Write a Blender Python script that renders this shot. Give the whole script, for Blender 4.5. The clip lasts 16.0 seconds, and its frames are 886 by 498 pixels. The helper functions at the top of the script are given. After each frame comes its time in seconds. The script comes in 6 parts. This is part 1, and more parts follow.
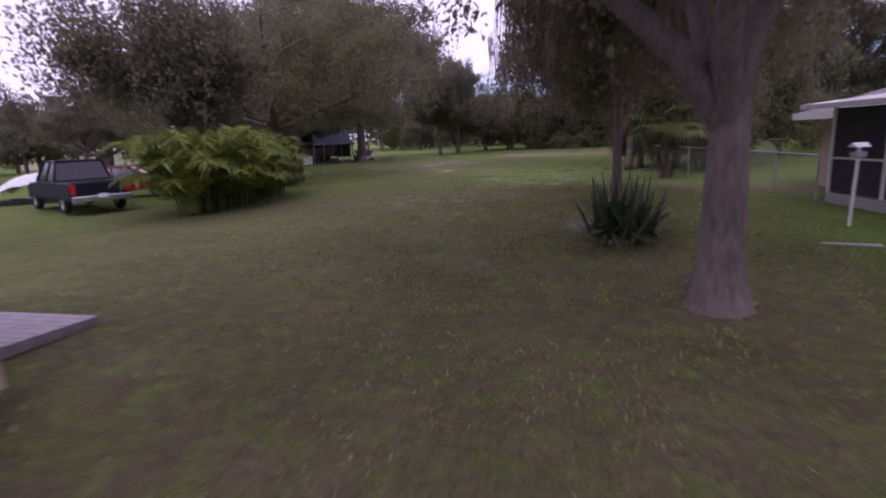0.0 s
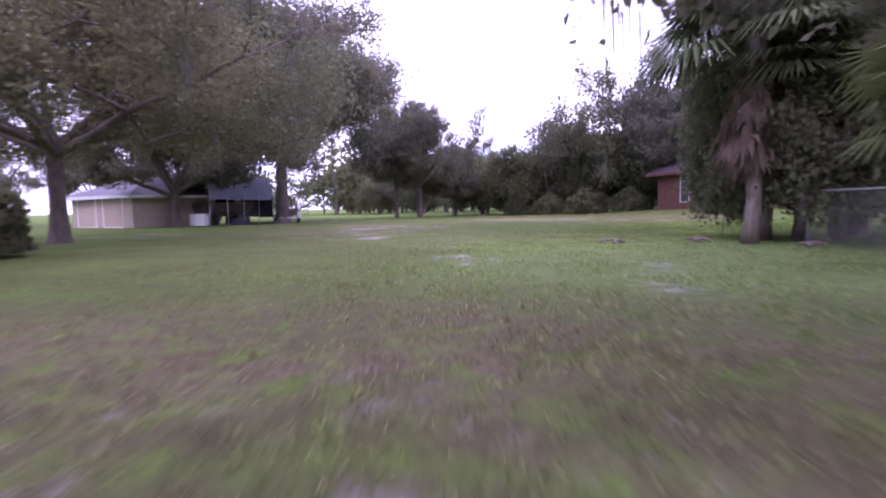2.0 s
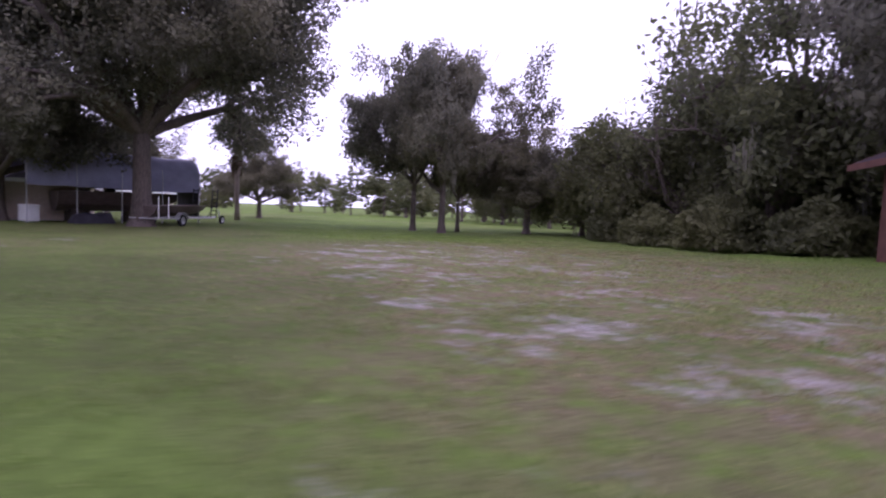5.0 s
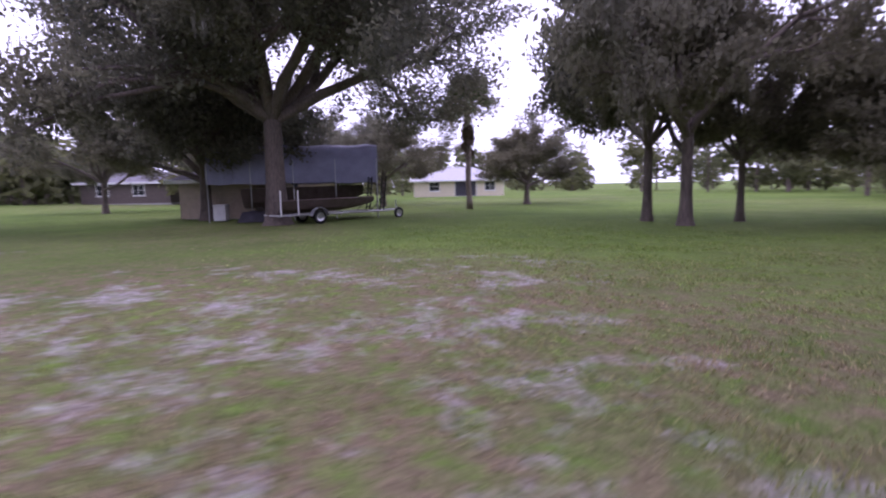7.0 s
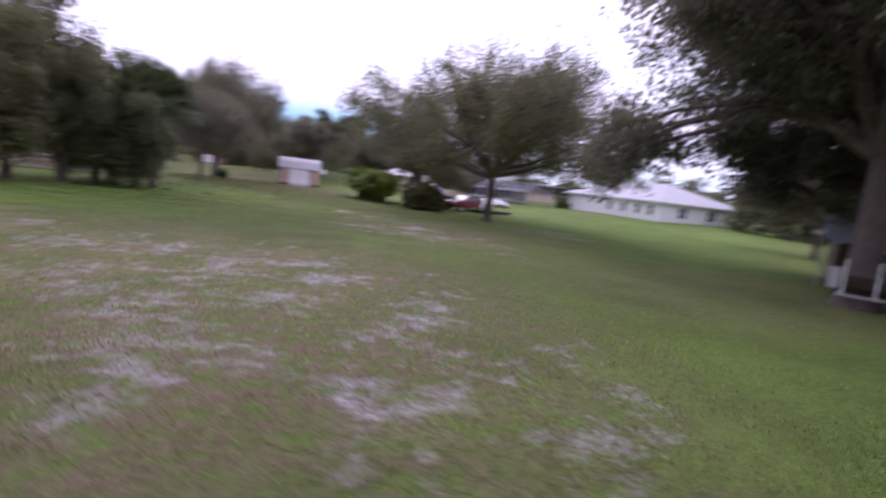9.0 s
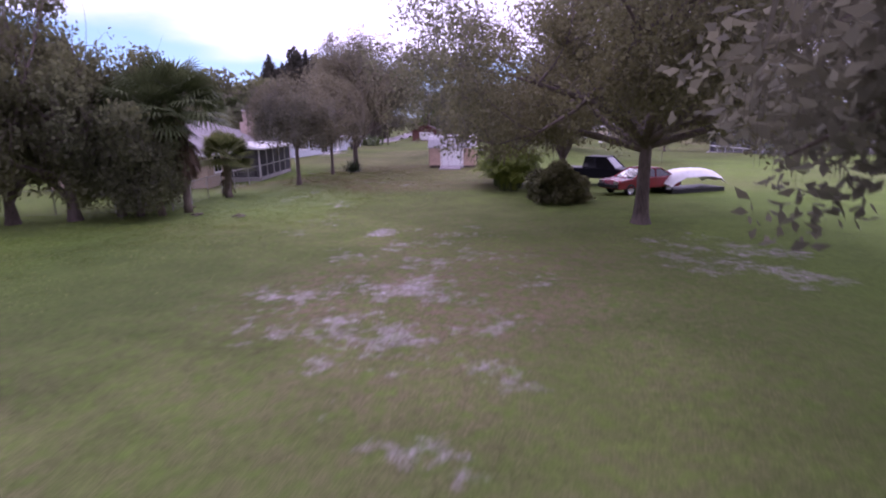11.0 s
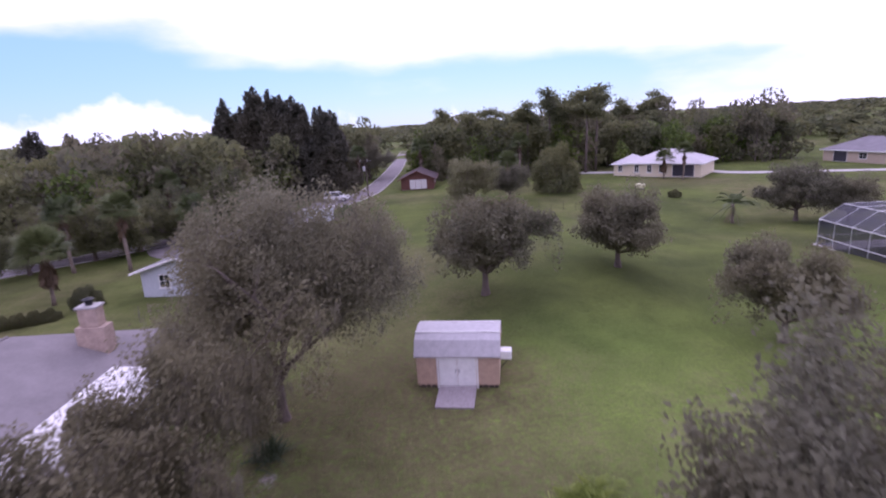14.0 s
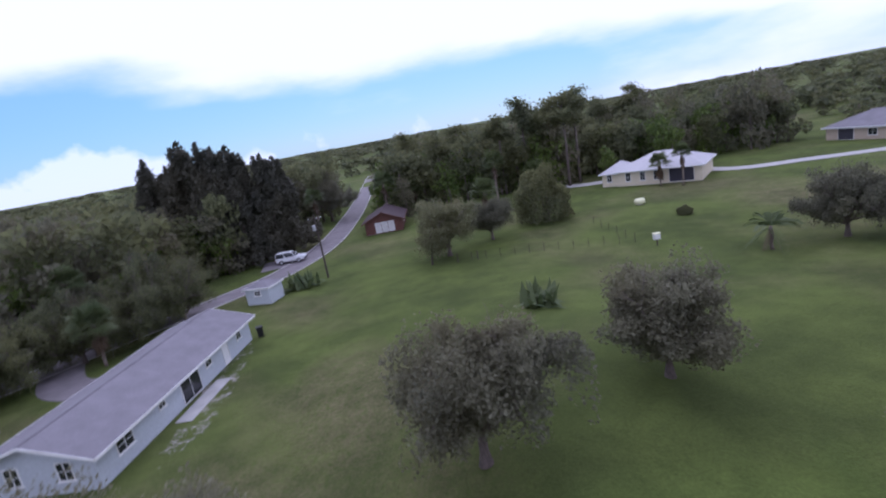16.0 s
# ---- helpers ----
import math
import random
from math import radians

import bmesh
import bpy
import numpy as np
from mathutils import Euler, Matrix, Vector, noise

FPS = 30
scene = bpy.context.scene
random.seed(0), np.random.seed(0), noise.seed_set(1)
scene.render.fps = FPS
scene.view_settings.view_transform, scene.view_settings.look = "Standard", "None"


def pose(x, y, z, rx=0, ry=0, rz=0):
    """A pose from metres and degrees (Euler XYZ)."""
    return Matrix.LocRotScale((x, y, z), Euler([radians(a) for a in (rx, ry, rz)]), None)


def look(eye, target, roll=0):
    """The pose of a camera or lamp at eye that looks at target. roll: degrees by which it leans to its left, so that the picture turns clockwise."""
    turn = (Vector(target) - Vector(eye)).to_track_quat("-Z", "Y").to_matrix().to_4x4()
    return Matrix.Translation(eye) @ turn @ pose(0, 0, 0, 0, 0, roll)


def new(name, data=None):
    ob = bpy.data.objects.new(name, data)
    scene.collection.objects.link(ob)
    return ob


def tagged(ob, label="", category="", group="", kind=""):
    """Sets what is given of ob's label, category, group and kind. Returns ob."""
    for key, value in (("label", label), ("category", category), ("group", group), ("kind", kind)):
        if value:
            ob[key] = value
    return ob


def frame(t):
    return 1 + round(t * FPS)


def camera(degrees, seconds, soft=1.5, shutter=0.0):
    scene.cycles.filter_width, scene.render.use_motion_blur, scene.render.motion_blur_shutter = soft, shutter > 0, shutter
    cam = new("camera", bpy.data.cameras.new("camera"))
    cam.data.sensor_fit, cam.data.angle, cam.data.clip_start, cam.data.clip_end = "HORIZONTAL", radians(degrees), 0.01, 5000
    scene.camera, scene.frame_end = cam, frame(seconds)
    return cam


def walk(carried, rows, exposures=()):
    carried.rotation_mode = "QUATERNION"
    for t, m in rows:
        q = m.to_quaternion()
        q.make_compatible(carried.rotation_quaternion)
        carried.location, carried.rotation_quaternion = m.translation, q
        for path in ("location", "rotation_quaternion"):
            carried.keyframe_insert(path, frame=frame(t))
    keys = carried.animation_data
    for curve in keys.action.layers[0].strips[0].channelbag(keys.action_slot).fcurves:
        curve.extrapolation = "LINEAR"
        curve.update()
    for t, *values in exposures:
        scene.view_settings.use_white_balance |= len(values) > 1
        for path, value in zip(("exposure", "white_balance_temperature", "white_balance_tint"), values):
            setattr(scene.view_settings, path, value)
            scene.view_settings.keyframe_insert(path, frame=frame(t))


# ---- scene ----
cam = camera(79.8, 16.0, soft=2.0, shutter=0.4)

# seconds, x, y, z, pitch, roll, heading
PATH = [
    (0, -0.46, -1.59, 2.07, -11.90, 2.60, 3.16),
    (0.5, -0.25, 2.05, 1.46, -11.56, 0.65, 3.36),
    (1, 0.27, 6.96, 1.36, -10.55, 0.80, 4.21),
    (1.5, 0.54, 10.48, 1.12, -9.31, 2.26, 4.84),
    (2, 0.29, 13.90, 1.01, -4.56, 1.13, 0.34),
    (2.5, 0.73, 17.35, 0.99, -3.46, 3.42, 0.05),
    (3, 2.57, 19.41, 0.66, -1.63, 9.83, 0.54),
    (4.2, 6.30, 30.60, 0.95, -2.60, 5.50, 10.00),
    (5.5, 16.77, 41.93, 1.58, -5.51, -3.95, 42.13),
    (6, 15.43, 45.98, 1.70, -6.34, -1.64, 52.83),
    (6.5, 14.19, 49.65, 1.79, -7.05, -0.03, 63.13),
    (7, 12.81, 53.32, 1.54, -6.75, 1.22, 71.42),
    (7.5, 11.56, 56.77, 1.33, -4.90, 1.54, 86.50),
    (8, 10.22, 57.85, 1.85, -5.05, -1.97, 103.28),
    (8.5, 9.45, 59.70, 2.52, -3.60, -6.95, 128.60),
    (9, 7.25, 61.97, 2.33, -7.22, -6.80, 152.06),
    (9.2, 4.87, 62.63, 2.14, -8.84, -4.13, 163.54),
    (10.3, -0.9, 57.2, 2.90, -12.0, -0.5, 173.5),
    (11.5, -5.20, 49.20, 5.50, -14.60, 1.20, 180.20),
    (12, -4.90, 46.40, 7.72, -15.95, 2.00, 178.60),
    (12.5, -4.50, 42.90, 9.95, -16.10, 1.60, 177.60),
    (13, -4.45, 37.90, 11.40, -14.60, 2.60, 177.20),
    (13.5, -4.81, 32.20, 12.70, -14.40, 3.90, 177.30),
    (14, -5.27, 27.76, 13.70, -13.60, 3.30, 177.50),
    (14.5, -5.97, 24.03, 14.40, -12.60, 2.40, 177.30),
    (15, -6.47, 20.20, 15.15, -12.20, 2.00, 177.10),
    (15.5, -7.01, 16.31, 16.08, -12.50, 4.10, 176.00),
    (16, -7.81, 12.53, 17.06, -13.20, 10.20, 174.00),
]
EXPOSE = [(0.0, -0.02, 5800, 50), (0.5, 0.46, 5500, 54), (1.0, 0.85, 5600, 60), (1.5, 0.95, 5600, 60), (2.0, 1.0, 5350, 58), (2.5, 0.88, 5300, 50), (3.0, 0.60, 5300, 46), (5.5, 0.40, 5600, 48), (7.5, 0.60, 5500, 43),
          (9.0, 0.35, 5700, 37), (11.5, 0.65, 5600, 60), (12.0, 0.75, 5500, 56), (13.0, 0.75, 5700, 50), (13.5, 0.58, 5700, 48), (14.5, 0.12, 5600, 41), (15.0, 0.04, 5500, 31), (16.0, 0.02, 5300, 26)]
walk(cam, [(t, pose(x, y, z, 90 + p, r, h)) for t, x, y, z, p, r, h in PATH], EXPOSE)

# ---- sky and sun ----
SUN_EL, SUN_AZ = radians(38), radians(190)


def make_world():
    w = bpy.data.worlds.new("sky")
    scene.world = w
    w.use_nodes = True
    nt = w.node_tree
    n, l = nt.nodes, nt.links
    n.clear()
    out, bg = n.new("ShaderNodeOutputWorld"), n.new("ShaderNodeBackground")
    sky = n.new("ShaderNodeTexSky")
    sky.sky_type, sky.sun_disc = "NISHITA", False
    sky.sun_elevation, sky.sun_rotation = SUN_EL, SUN_AZ
    sky.air_density, sky.dust_density, sky.ozone_density = 1.0, 0.15, 3.0
    co = n.new("ShaderNodeTexCoord")
    sep = n.new("ShaderNodeSeparateXYZ")
    l.new(co.outputs["Generated"], sep.inputs[0])
    mp = n.new("ShaderNodeMapping")
    mp.inputs["Scale"].default_value = (1.6, 1.6, 5.0)
    l.new(co.outputs["Generated"], mp.inputs[0])
    noi = n.new("ShaderNodeTexNoise")
    noi.inputs["Scale"].default_value, noi.inputs["Detail"].default_value = 1.5, 6
    l.new(mp.outputs[0], noi.inputs["Vector"])
    # thick cloud deck high up, open blue band low over the horizon
    band = n.new("ShaderNodeMapRange")
    band.inputs["From Min"].default_value, band.inputs["From Max"].default_value = 0.08, 0.21
    band.inputs["To Min"].default_value, band.inputs["To Max"].default_value = -0.12, 0.62
    l.new(sep.outputs["Z"], band.inputs["Value"])
    # the deck is closed to the north, broken to the south
    north = n.new("ShaderNodeMapRange")
    north.inputs["From Min"].default_value, north.inputs["From Max"].default_value = -0.5, 0.6
    north.inputs["To Min"].default_value, north.inputs["To Max"].default_value = 0.02, 0.3
    l.new(sep.outputs["Y"], north.inputs["Value"])
    pre = n.new("ShaderNodeMath")
    pre.operation = "ADD"
    side = n.new("ShaderNodeMath")
    side.operation = "MULTIPLY_ADD"
    side.inputs[1].default_value = -0.42
    l.new(sep.outputs["X"], side.inputs[0])
    l.new(noi.outputs["Fac"], side.inputs[2])
    l.new(side.outputs[0], pre.inputs[0])
    l.new(north.outputs[0], pre.inputs[1])
    # low cumulus heaps on the horizon
    puff = n.new("ShaderNodeTexNoise")
    puff.inputs["Scale"].default_value, puff.inputs["Detail"].default_value = 7.0, 8
    l.new(co.outputs["Generated"], puff.inputs["Vector"])
    low = n.new("ShaderNodeMapRange")
    low.inputs["From Min"].default_value, low.inputs["From Max"].default_value = 0.0, 0.11
    low.inputs["To Min"].default_value, low.inputs["To Max"].default_value = 0.16, -0.25
    l.new(sep.outputs["Z"], low.inputs["Value"])
    heap = n.new("ShaderNodeMath")
    heap.operation = "ADD"
    east = n.new("ShaderNodeMath")
    east.operation = "MULTIPLY_ADD"
    east.inputs[1].default_value = 0.16
    l.new(sep.outputs["X"], east.inputs[0])
    l.new(puff.outputs["Fac"], east.inputs[2])
    l.new(east.outputs[0], heap.inputs[0])
    l.new(low.outputs[0], heap.inputs[1])
    hr = n.new("ShaderNodeMapRange")
    hr.inputs["From Min"].default_value, hr.inputs["From Max"].default_value = 0.68, 0.75
    hr.inputs["To Max"].default_value = 0.7
    l.new(heap.outputs[0], hr.inputs["Value"])
    add = n.new("ShaderNodeMath")
    add.operation = "ADD"
    l.new(pre.outputs[0], add.inputs[0])
    l.new(band.outputs[0], add.inputs[1])
    ramp = n.new("ShaderNodeMapRange")
    ramp.interpolation_type = "SMOOTHSTEP"
    ramp.inputs["From Min"].default_value, ramp.inputs["From Max"].default_value = 0.46, 0.80
    l.new(add.outputs[0], ramp.inputs["Value"])
    tint = n.new("ShaderNodeMix")
    tint.data_type = "RGBA"
    tint.inputs["Factor"].default_value = 0.7
    tint.inputs["B"].default_value = (2.7, 5.2, 6.7, 1)
    l.new(sky.outputs[0], tint.inputs["A"])
    mix = n.new("ShaderNodeMix")
    mix.data_type = "RGBA"
    mix.inputs["B"].default_value = (9.5, 9.5, 10.2, 1)
    both = n.new("ShaderNodeMath")
    both.operation = "MAXIMUM"
    l.new(ramp.outputs[0], both.inputs[0])
    l.new(hr.outputs[0], both.inputs[1])
    l.new(both.outputs[0], mix.inputs["Factor"])
    l.new(tint.outputs["Result"], mix.inputs["A"])
    l.new(mix.outputs["Result"], bg.inputs["Color"])
    bg.inputs["Strength"].default_value = 0.11
    l.new(bg.outputs[0], out.inputs["Surface"])


make_world()
sun = new("sun", bpy.data.lights.new("sun", "SUN"))
sun.data.energy, sun.data.angle, sun.data.color = 0.6, radians(22), (1.0, 0.96, 0.9)
sun.matrix_world = look((0, 0, 60), (0 + math.sin(radians(10)) * 47, 77 * 0.79, 0))


# ---- materials ----
def nodes_of(name):
    m = bpy.data.materials.new(name)
    m.use_nodes = True
    nt = m.node_tree
    return m, nt, nt.nodes["Principled BSDF"]


def noise_node(nt, scale, detail=5, vec=None, rough=0.55):
    n = nt.nodes.new("ShaderNodeTexNoise")
    n.inputs["Scale"].default_value, n.inputs["Detail"].default_value, n.inputs["Roughness"].default_value = scale, detail, rough
    if vec is not None:
        nt.links.new(vec, n.inputs["Vector"])
    return n.outputs["Fac"]


def rng(nt, val, a, b, c=0.0, d=1.0):
    n = nt.nodes.new("ShaderNodeMapRange")
    for k, v in (("From Min", a), ("From Max", b), ("To Min", c), ("To Max", d)):
        n.inputs[k].default_value = v
    nt.links.new(val, n.inputs["Value"])
    return n.outputs[0]


def mixc(nt, fac, a, b):
    n = nt.nodes.new("ShaderNodeMix")
    n.data_type = "RGBA"
    if isinstance(fac, float):
        n.inputs["Factor"].default_value = fac
    else:
        nt.links.new(fac, n.inputs["Factor"])
    for key, v in (("A", a), ("B", b)):
        if isinstance(v, tuple):
            n.inputs[key].default_value = (*v, 1)
        else:
            nt.links.new(v, n.inputs[key])
    return n.outputs["Result"]


def mathn(nt, op, a, b):
    n = nt.nodes.new("ShaderNodeMath")
    n.operation = op
    for i, v in enumerate((a, b)):
        if isinstance(v, (int, float)):
            n.inputs[i].default_value = v
        else:
            nt.links.new(v, n.inputs[i])
    return n.outputs[0]


def bump(nt, bs, val, strength=0.4, dist=0.02):
    n = nt.nodes.new("ShaderNodeBump")
    n.inputs["Strength"].default_value, n.inputs["Distance"].default_value = strength, dist
    nt.links.new(val, n.inputs["Height"])
    nt.links.new(n.outputs[0], bs.inputs["Normal"])


def position(nt):
    return nt.nodes.new("ShaderNodeNewGeometry").outputs["Position"]


def plain(name, col, rough=0.7, metal=0.0, var=0.25, scale=4.0, fine=40.0, bumps=0.15, spec=0.4):
    """Painted or raw surface with two scales of variation."""
    m, nt, bs = nodes_of(name)
    co = nt.nodes.new("ShaderNodeTexCoord").outputs["Object"]
    a, b = noise_node(nt, scale, 4, co), noise_node(nt, fine, 3, co)
    f = rng(nt, mathn(nt, "ADD", mathn(nt, "MULTIPLY", a, 0.7), mathn(nt, "MULTIPLY", b, 0.3)), 0.35, 0.65)
    lo, hi = tuple(c * (1 - var) for c in col), tuple(min(1, c * (1 + var)) for c in col)
    nt.links.new(mixc(nt, f, lo, hi), bs.inputs["Base Color"])
    bs.inputs["Roughness"].default_value, bs.inputs["Metallic"].default_value = rough, metal
    bs.inputs["Specular IOR Level"].default_value = spec
    if bumps:
        bump(nt, bs, b, bumps, 0.01)
    return m


def leaf_mat(name, dark, light, trans=0.25, rough=0.6):
    m, nt, bs = nodes_of(name)
    r = nt.nodes.new("ShaderNodeNewGeometry").outputs["Random Per Island"]
    big = noise_node(nt, 0.35, 2, position(nt))
    oi = nt.nodes.new("ShaderNodeObjectInfo").outputs["Random"]
    f = mathn(nt, "ADD", mathn(nt, "MULTIPLY", r, 0.55), mathn(nt, "MULTIPLY", rng(nt, big, 0.35, 0.65), 0.35))
    broad = rng(nt, noise_node(nt, 0.09, 2, position(nt)), 0.4, 0.62)
    f = mathn(nt, "ADD", f, mathn(nt, "MULTIPLY", mathn(nt, "SUBTRACT", oi, 0.5), 0.25))
    c = mixc(nt, f, dark, light)
    c = mixc(nt, mathn(nt, "MULTIPLY", broad, 0.35), c, tuple(0.5 * (a + b2) * k for a, b2, k in zip(dark, light, (1.35, 1.15, 0.8))))
    nt.links.new(c, bs.inputs["Base Color"])
    bs.inputs["Roughness"].default_value = rough
    bs.inputs["Specular IOR Level"].default_value = 0.25
    tr = nt.nodes.new("ShaderNodeBsdfTranslucent")
    nt.links.new(c, tr.inputs["Color"])
    ms = nt.nodes.new("ShaderNodeMixShader")
    ms.inputs[0].default_value = trans
    nt.links.new(bs.outputs[0], ms.inputs[1])
    nt.links.new(tr.outputs[0], ms.inputs[2])
    nt.links.new(ms.outputs[0], nt.nodes["Material Output"].inputs["Surface"])
    return m


def bark_mat(name, col):
    m, nt, bs = nodes_of(name)
    co = nt.nodes.new("ShaderNodeTexCoord").outputs["Object"]
    mp = nt.nodes.new("ShaderNodeMapping")
    mp.inputs["Scale"].default_value = (6, 6, 1.4)
    nt.links.new(co, mp.inputs[0])
    a, b = noise_node(nt, 3.0, 6, mp.outputs[0]), noise_node(nt, 1.2, 3, co)
    f = rng(nt, mathn(nt, "ADD", mathn(nt, "MULTIPLY", a, 0.6), mathn(nt, "MULTIPLY", b, 0.4)), 0.35, 0.65)
    nt.links.new(mixc(nt, f, tuple(c * 0.55 for c in col), tuple(c * 1.4 for c in col)), bs.inputs["Base Color"])
    bs.inputs["Roughness"].default_value = 0.9
    bump(nt, bs, a, 0.8, 0.03)
    return m


def lawn_colour(nt, sandy=1.0):
    """Mown lawn: green, dry brown turf, bare pale sand and one painted tree shade, by place and by noise."""
    pos = position(nt)
    sep = nt.nodes.new("ShaderNodeSeparateXYZ")
    nt.links.new(pos, sep.inputs[0])
    X, Y = sep.outputs["X"], sep.outputs["Y"]
    big, mid, tuft, fine = noise_node(nt, 0.11, 4, pos), noise_node(nt, 0.55, 5, pos), noise_node(nt, 3.2, 5, pos, 0.65), noise_node(nt, 28.0, 4, pos, 0.7)

    def blob(cx, cy, rx, ry, soft=0.5):
        dx = mathn(nt, "DIVIDE", mathn(nt, "SUBTRACT", X, cx), rx)
        dy = mathn(nt, "DIVIDE", mathn(nt, "SUBTRACT", Y, cy), ry)
        d = mathn(nt, "ADD", mathn(nt, "MULTIPLY", dx, dx), mathn(nt, "MULTIPLY", dy, dy))
        d = mathn(nt, "ADD", d, mathn(nt, "MULTIPLY", mathn(nt, "SUBTRACT", mid, 0.5), 1.6))
        return rng(nt, d, 1 + soft, 1 - soft)

    green = mixc(nt, rng(nt, big, 0.35, 0.65), (0.10, 0.16, 0.033), (0.185, 0.262, 0.055))
    green = mixc(nt, rng(nt, tuft, 0.3, 0.7), green, (0.125, 0.185, 0.04))
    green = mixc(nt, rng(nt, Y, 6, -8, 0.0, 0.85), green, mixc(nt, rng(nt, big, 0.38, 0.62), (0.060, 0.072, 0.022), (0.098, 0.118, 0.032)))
    # dry turf
    dry = mathn(nt, "MAXIMUM", mathn(nt, "MULTIPLY", blob(-3, 11, 9, 7), 0.75), blob(8.5, 51, 9, 10))
    dry = mathn(nt, "MAXIMUM", dry, blob(-0.5, 16.2, 12, 3.6))
    dry = mathn(nt, "MAXIMUM", dry, mathn(nt, "MULTIPLY", blob(-3.5, 39, 3.5, 10), 0.7))
    dry = mathn(nt, "MAXIMUM", dry, mathn(nt, "MULTIPLY", blob(-4, 38, 9, 14), 0.5))
    dry = mathn(nt, "MAXIMUM", dry, mathn(nt, "MULTIPLY", blob(13.5, 45, 5, 5), 0.9))
    dry = mathn(nt, "MAXIMUM", dry, mathn(nt, "MULTIPLY", blob(-9, 52, 8, 5), 0.6))
    dry = mathn(nt, "MAXIMUM", dry, mathn(nt, "MULTIPLY", blob(-10, 8, 3, 6), 0.5))
    dry = mathn(nt, "MAXIMUM", dry, mathn(nt, "MULTIPLY", blob(-2, -22, 5, 9), 0.5))
    dry = mathn(nt, "MAXIMUM", dry, mathn(nt, "MULTIPLY", blob(-4, 3, 8, 6), 0.7))
    dry = mathn(nt, "MAXIMUM", dry, mathn(nt, "MULTIPLY", rng(nt, noise_node(nt, 0.045, 3, pos), 0.46, 0.66), 0.55))
    dry = mathn(nt, "MAXIMUM", dry, mathn(nt, "MULTIPLY", blob(2.3, 6, 2.5, 3.5), 0.8))
    dry = mathn(nt, "MAXIMUM", dry, mathn(nt, "MULTIPLY", blob(-3.6, 40, 5.5, 4.5), 0.95))
    dry = mathn(nt, "MAXIMUM", dry, mathn(nt, "MULTIPLY", blob(-7.4, 37, 3, 2.4), 0.8))
    dry = mathn(nt, "MAXIMUM", dry, mathn(nt, "MULTIPLY", blob(3.8, 21.0, 3.2, 5.0), 0.4))
    dry = mathn(nt, "MULTIPLY", dry, rng(nt, tuft, 0.32, 0.58))
    c = mixc(nt, mathn(nt, "MULTIPLY", dry, rng(nt, mid, 0.3, 0.6, 0.45, 0.95)), green, mixc(nt, rng(nt, fine, 0.35, 0.65), (0.15, 0.105, 0.072), (0.27, 0.20, 0.135)))
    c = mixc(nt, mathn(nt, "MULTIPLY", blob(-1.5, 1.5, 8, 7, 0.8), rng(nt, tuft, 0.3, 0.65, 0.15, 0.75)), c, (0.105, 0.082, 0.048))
    # shade of the eastern trees, painted into the turf as dark green
    c = mixc(nt, mathn(nt, "MULTIPLY", blob(4.5, 39, 6, 7, 0.8), 0.6), c, (0.062, 0.09, 0.024))
    # darker brown-green over the middle lawn
    c = mixc(nt, mathn(nt, "MULTIPLY", blob(-4.5, 15, 8, 12, 0.8), rng(nt, tuft, 0.3, 0.65, 0.2, 0.7)), c, (0.095, 0.088, 0.042))
    # lighter green around the low palm
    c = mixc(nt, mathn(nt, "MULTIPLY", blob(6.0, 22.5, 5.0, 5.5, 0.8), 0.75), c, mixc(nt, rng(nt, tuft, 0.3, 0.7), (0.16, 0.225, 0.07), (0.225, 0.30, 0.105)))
    # bare sand in broken patches
    area = mathn(nt, "MAXIMUM", blob(7.5, 51.5, 7.0, 6.5, 0.5), mathn(nt, "MULTIPLY", blob(3.2, 21.1, 1.4, 2.4, 0.6), 0.92))
    area = mathn(nt, "MAXIMUM", area, mathn(nt, "MULTIPLY", blob(-4.0, 38.5, 3.6, 10, 0.7), 0.92))
    area = mathn(nt, "MAXIMUM", area, blob(12.8, 46.0, 4.5, 3.5, 0.5))
    area = mathn(nt, "MAXIMUM", area, blob(3.6, 56.6, 2.8, 3.4, 0.6))
    area = mathn(nt, "MAXIMUM", area, blob(-13.2, 37.0, 3.4, 3.6, 0.6))
    area = mathn(nt, "MAXIMUM", area, mathn(nt, "MULTIPLY", blob(1.0, 15.4, 7, 2.4, 0.6), 0.8))
    area = mathn(nt, "MAXIMUM", area, mathn(nt, "MULTIPLY", blob(0.5, 12, 4, 4, 0.6), 0.6))
    area = mathn(nt, "MAXIMUM", area, blob(9.5, -28, 1.8, 11, 0.5))
    area = mathn(nt, "MAXIMUM", area, mathn(nt, "MULTIPLY", blob(2.3, 9.5, 1.2, 1.2, 0.6), 1.0))
    area = mathn(nt, "MAXIMUM", area, mathn(nt, "MULTIPLY", blob(15, 40, 3.5, 5, 0.6), 0.7))
    area = mathn(nt, "MAXIMUM", area, mathn(nt, "MULTIPLY", blob(-2.9, 40.6, 4.4, 3.0, 0.6), 1.0))
    area = mathn(nt, "MAXIMUM", area, mathn(nt, "MULTIPLY", blob(0.5, 30.0, 1.7, 3.6, 0.6), 0.85))
    area = mathn(nt, "MAXIMUM", area, mathn(nt, "MULTIPLY", blob(0.5, 24.0, 1.1, 1.5, 0.5), 1.0))
    area = mathn(nt, "MAXIMUM", area, mathn(nt, "MULTIPLY", blob(-2.3, 32.2, 0.7, 0.9, 0.5), 1.3))
    area = mathn(nt, "MAXIMUM", area, mathn(nt, "MULTIPLY", blob(13.4, 43.7, 3.2, 1.9, 0.6), 0.96))
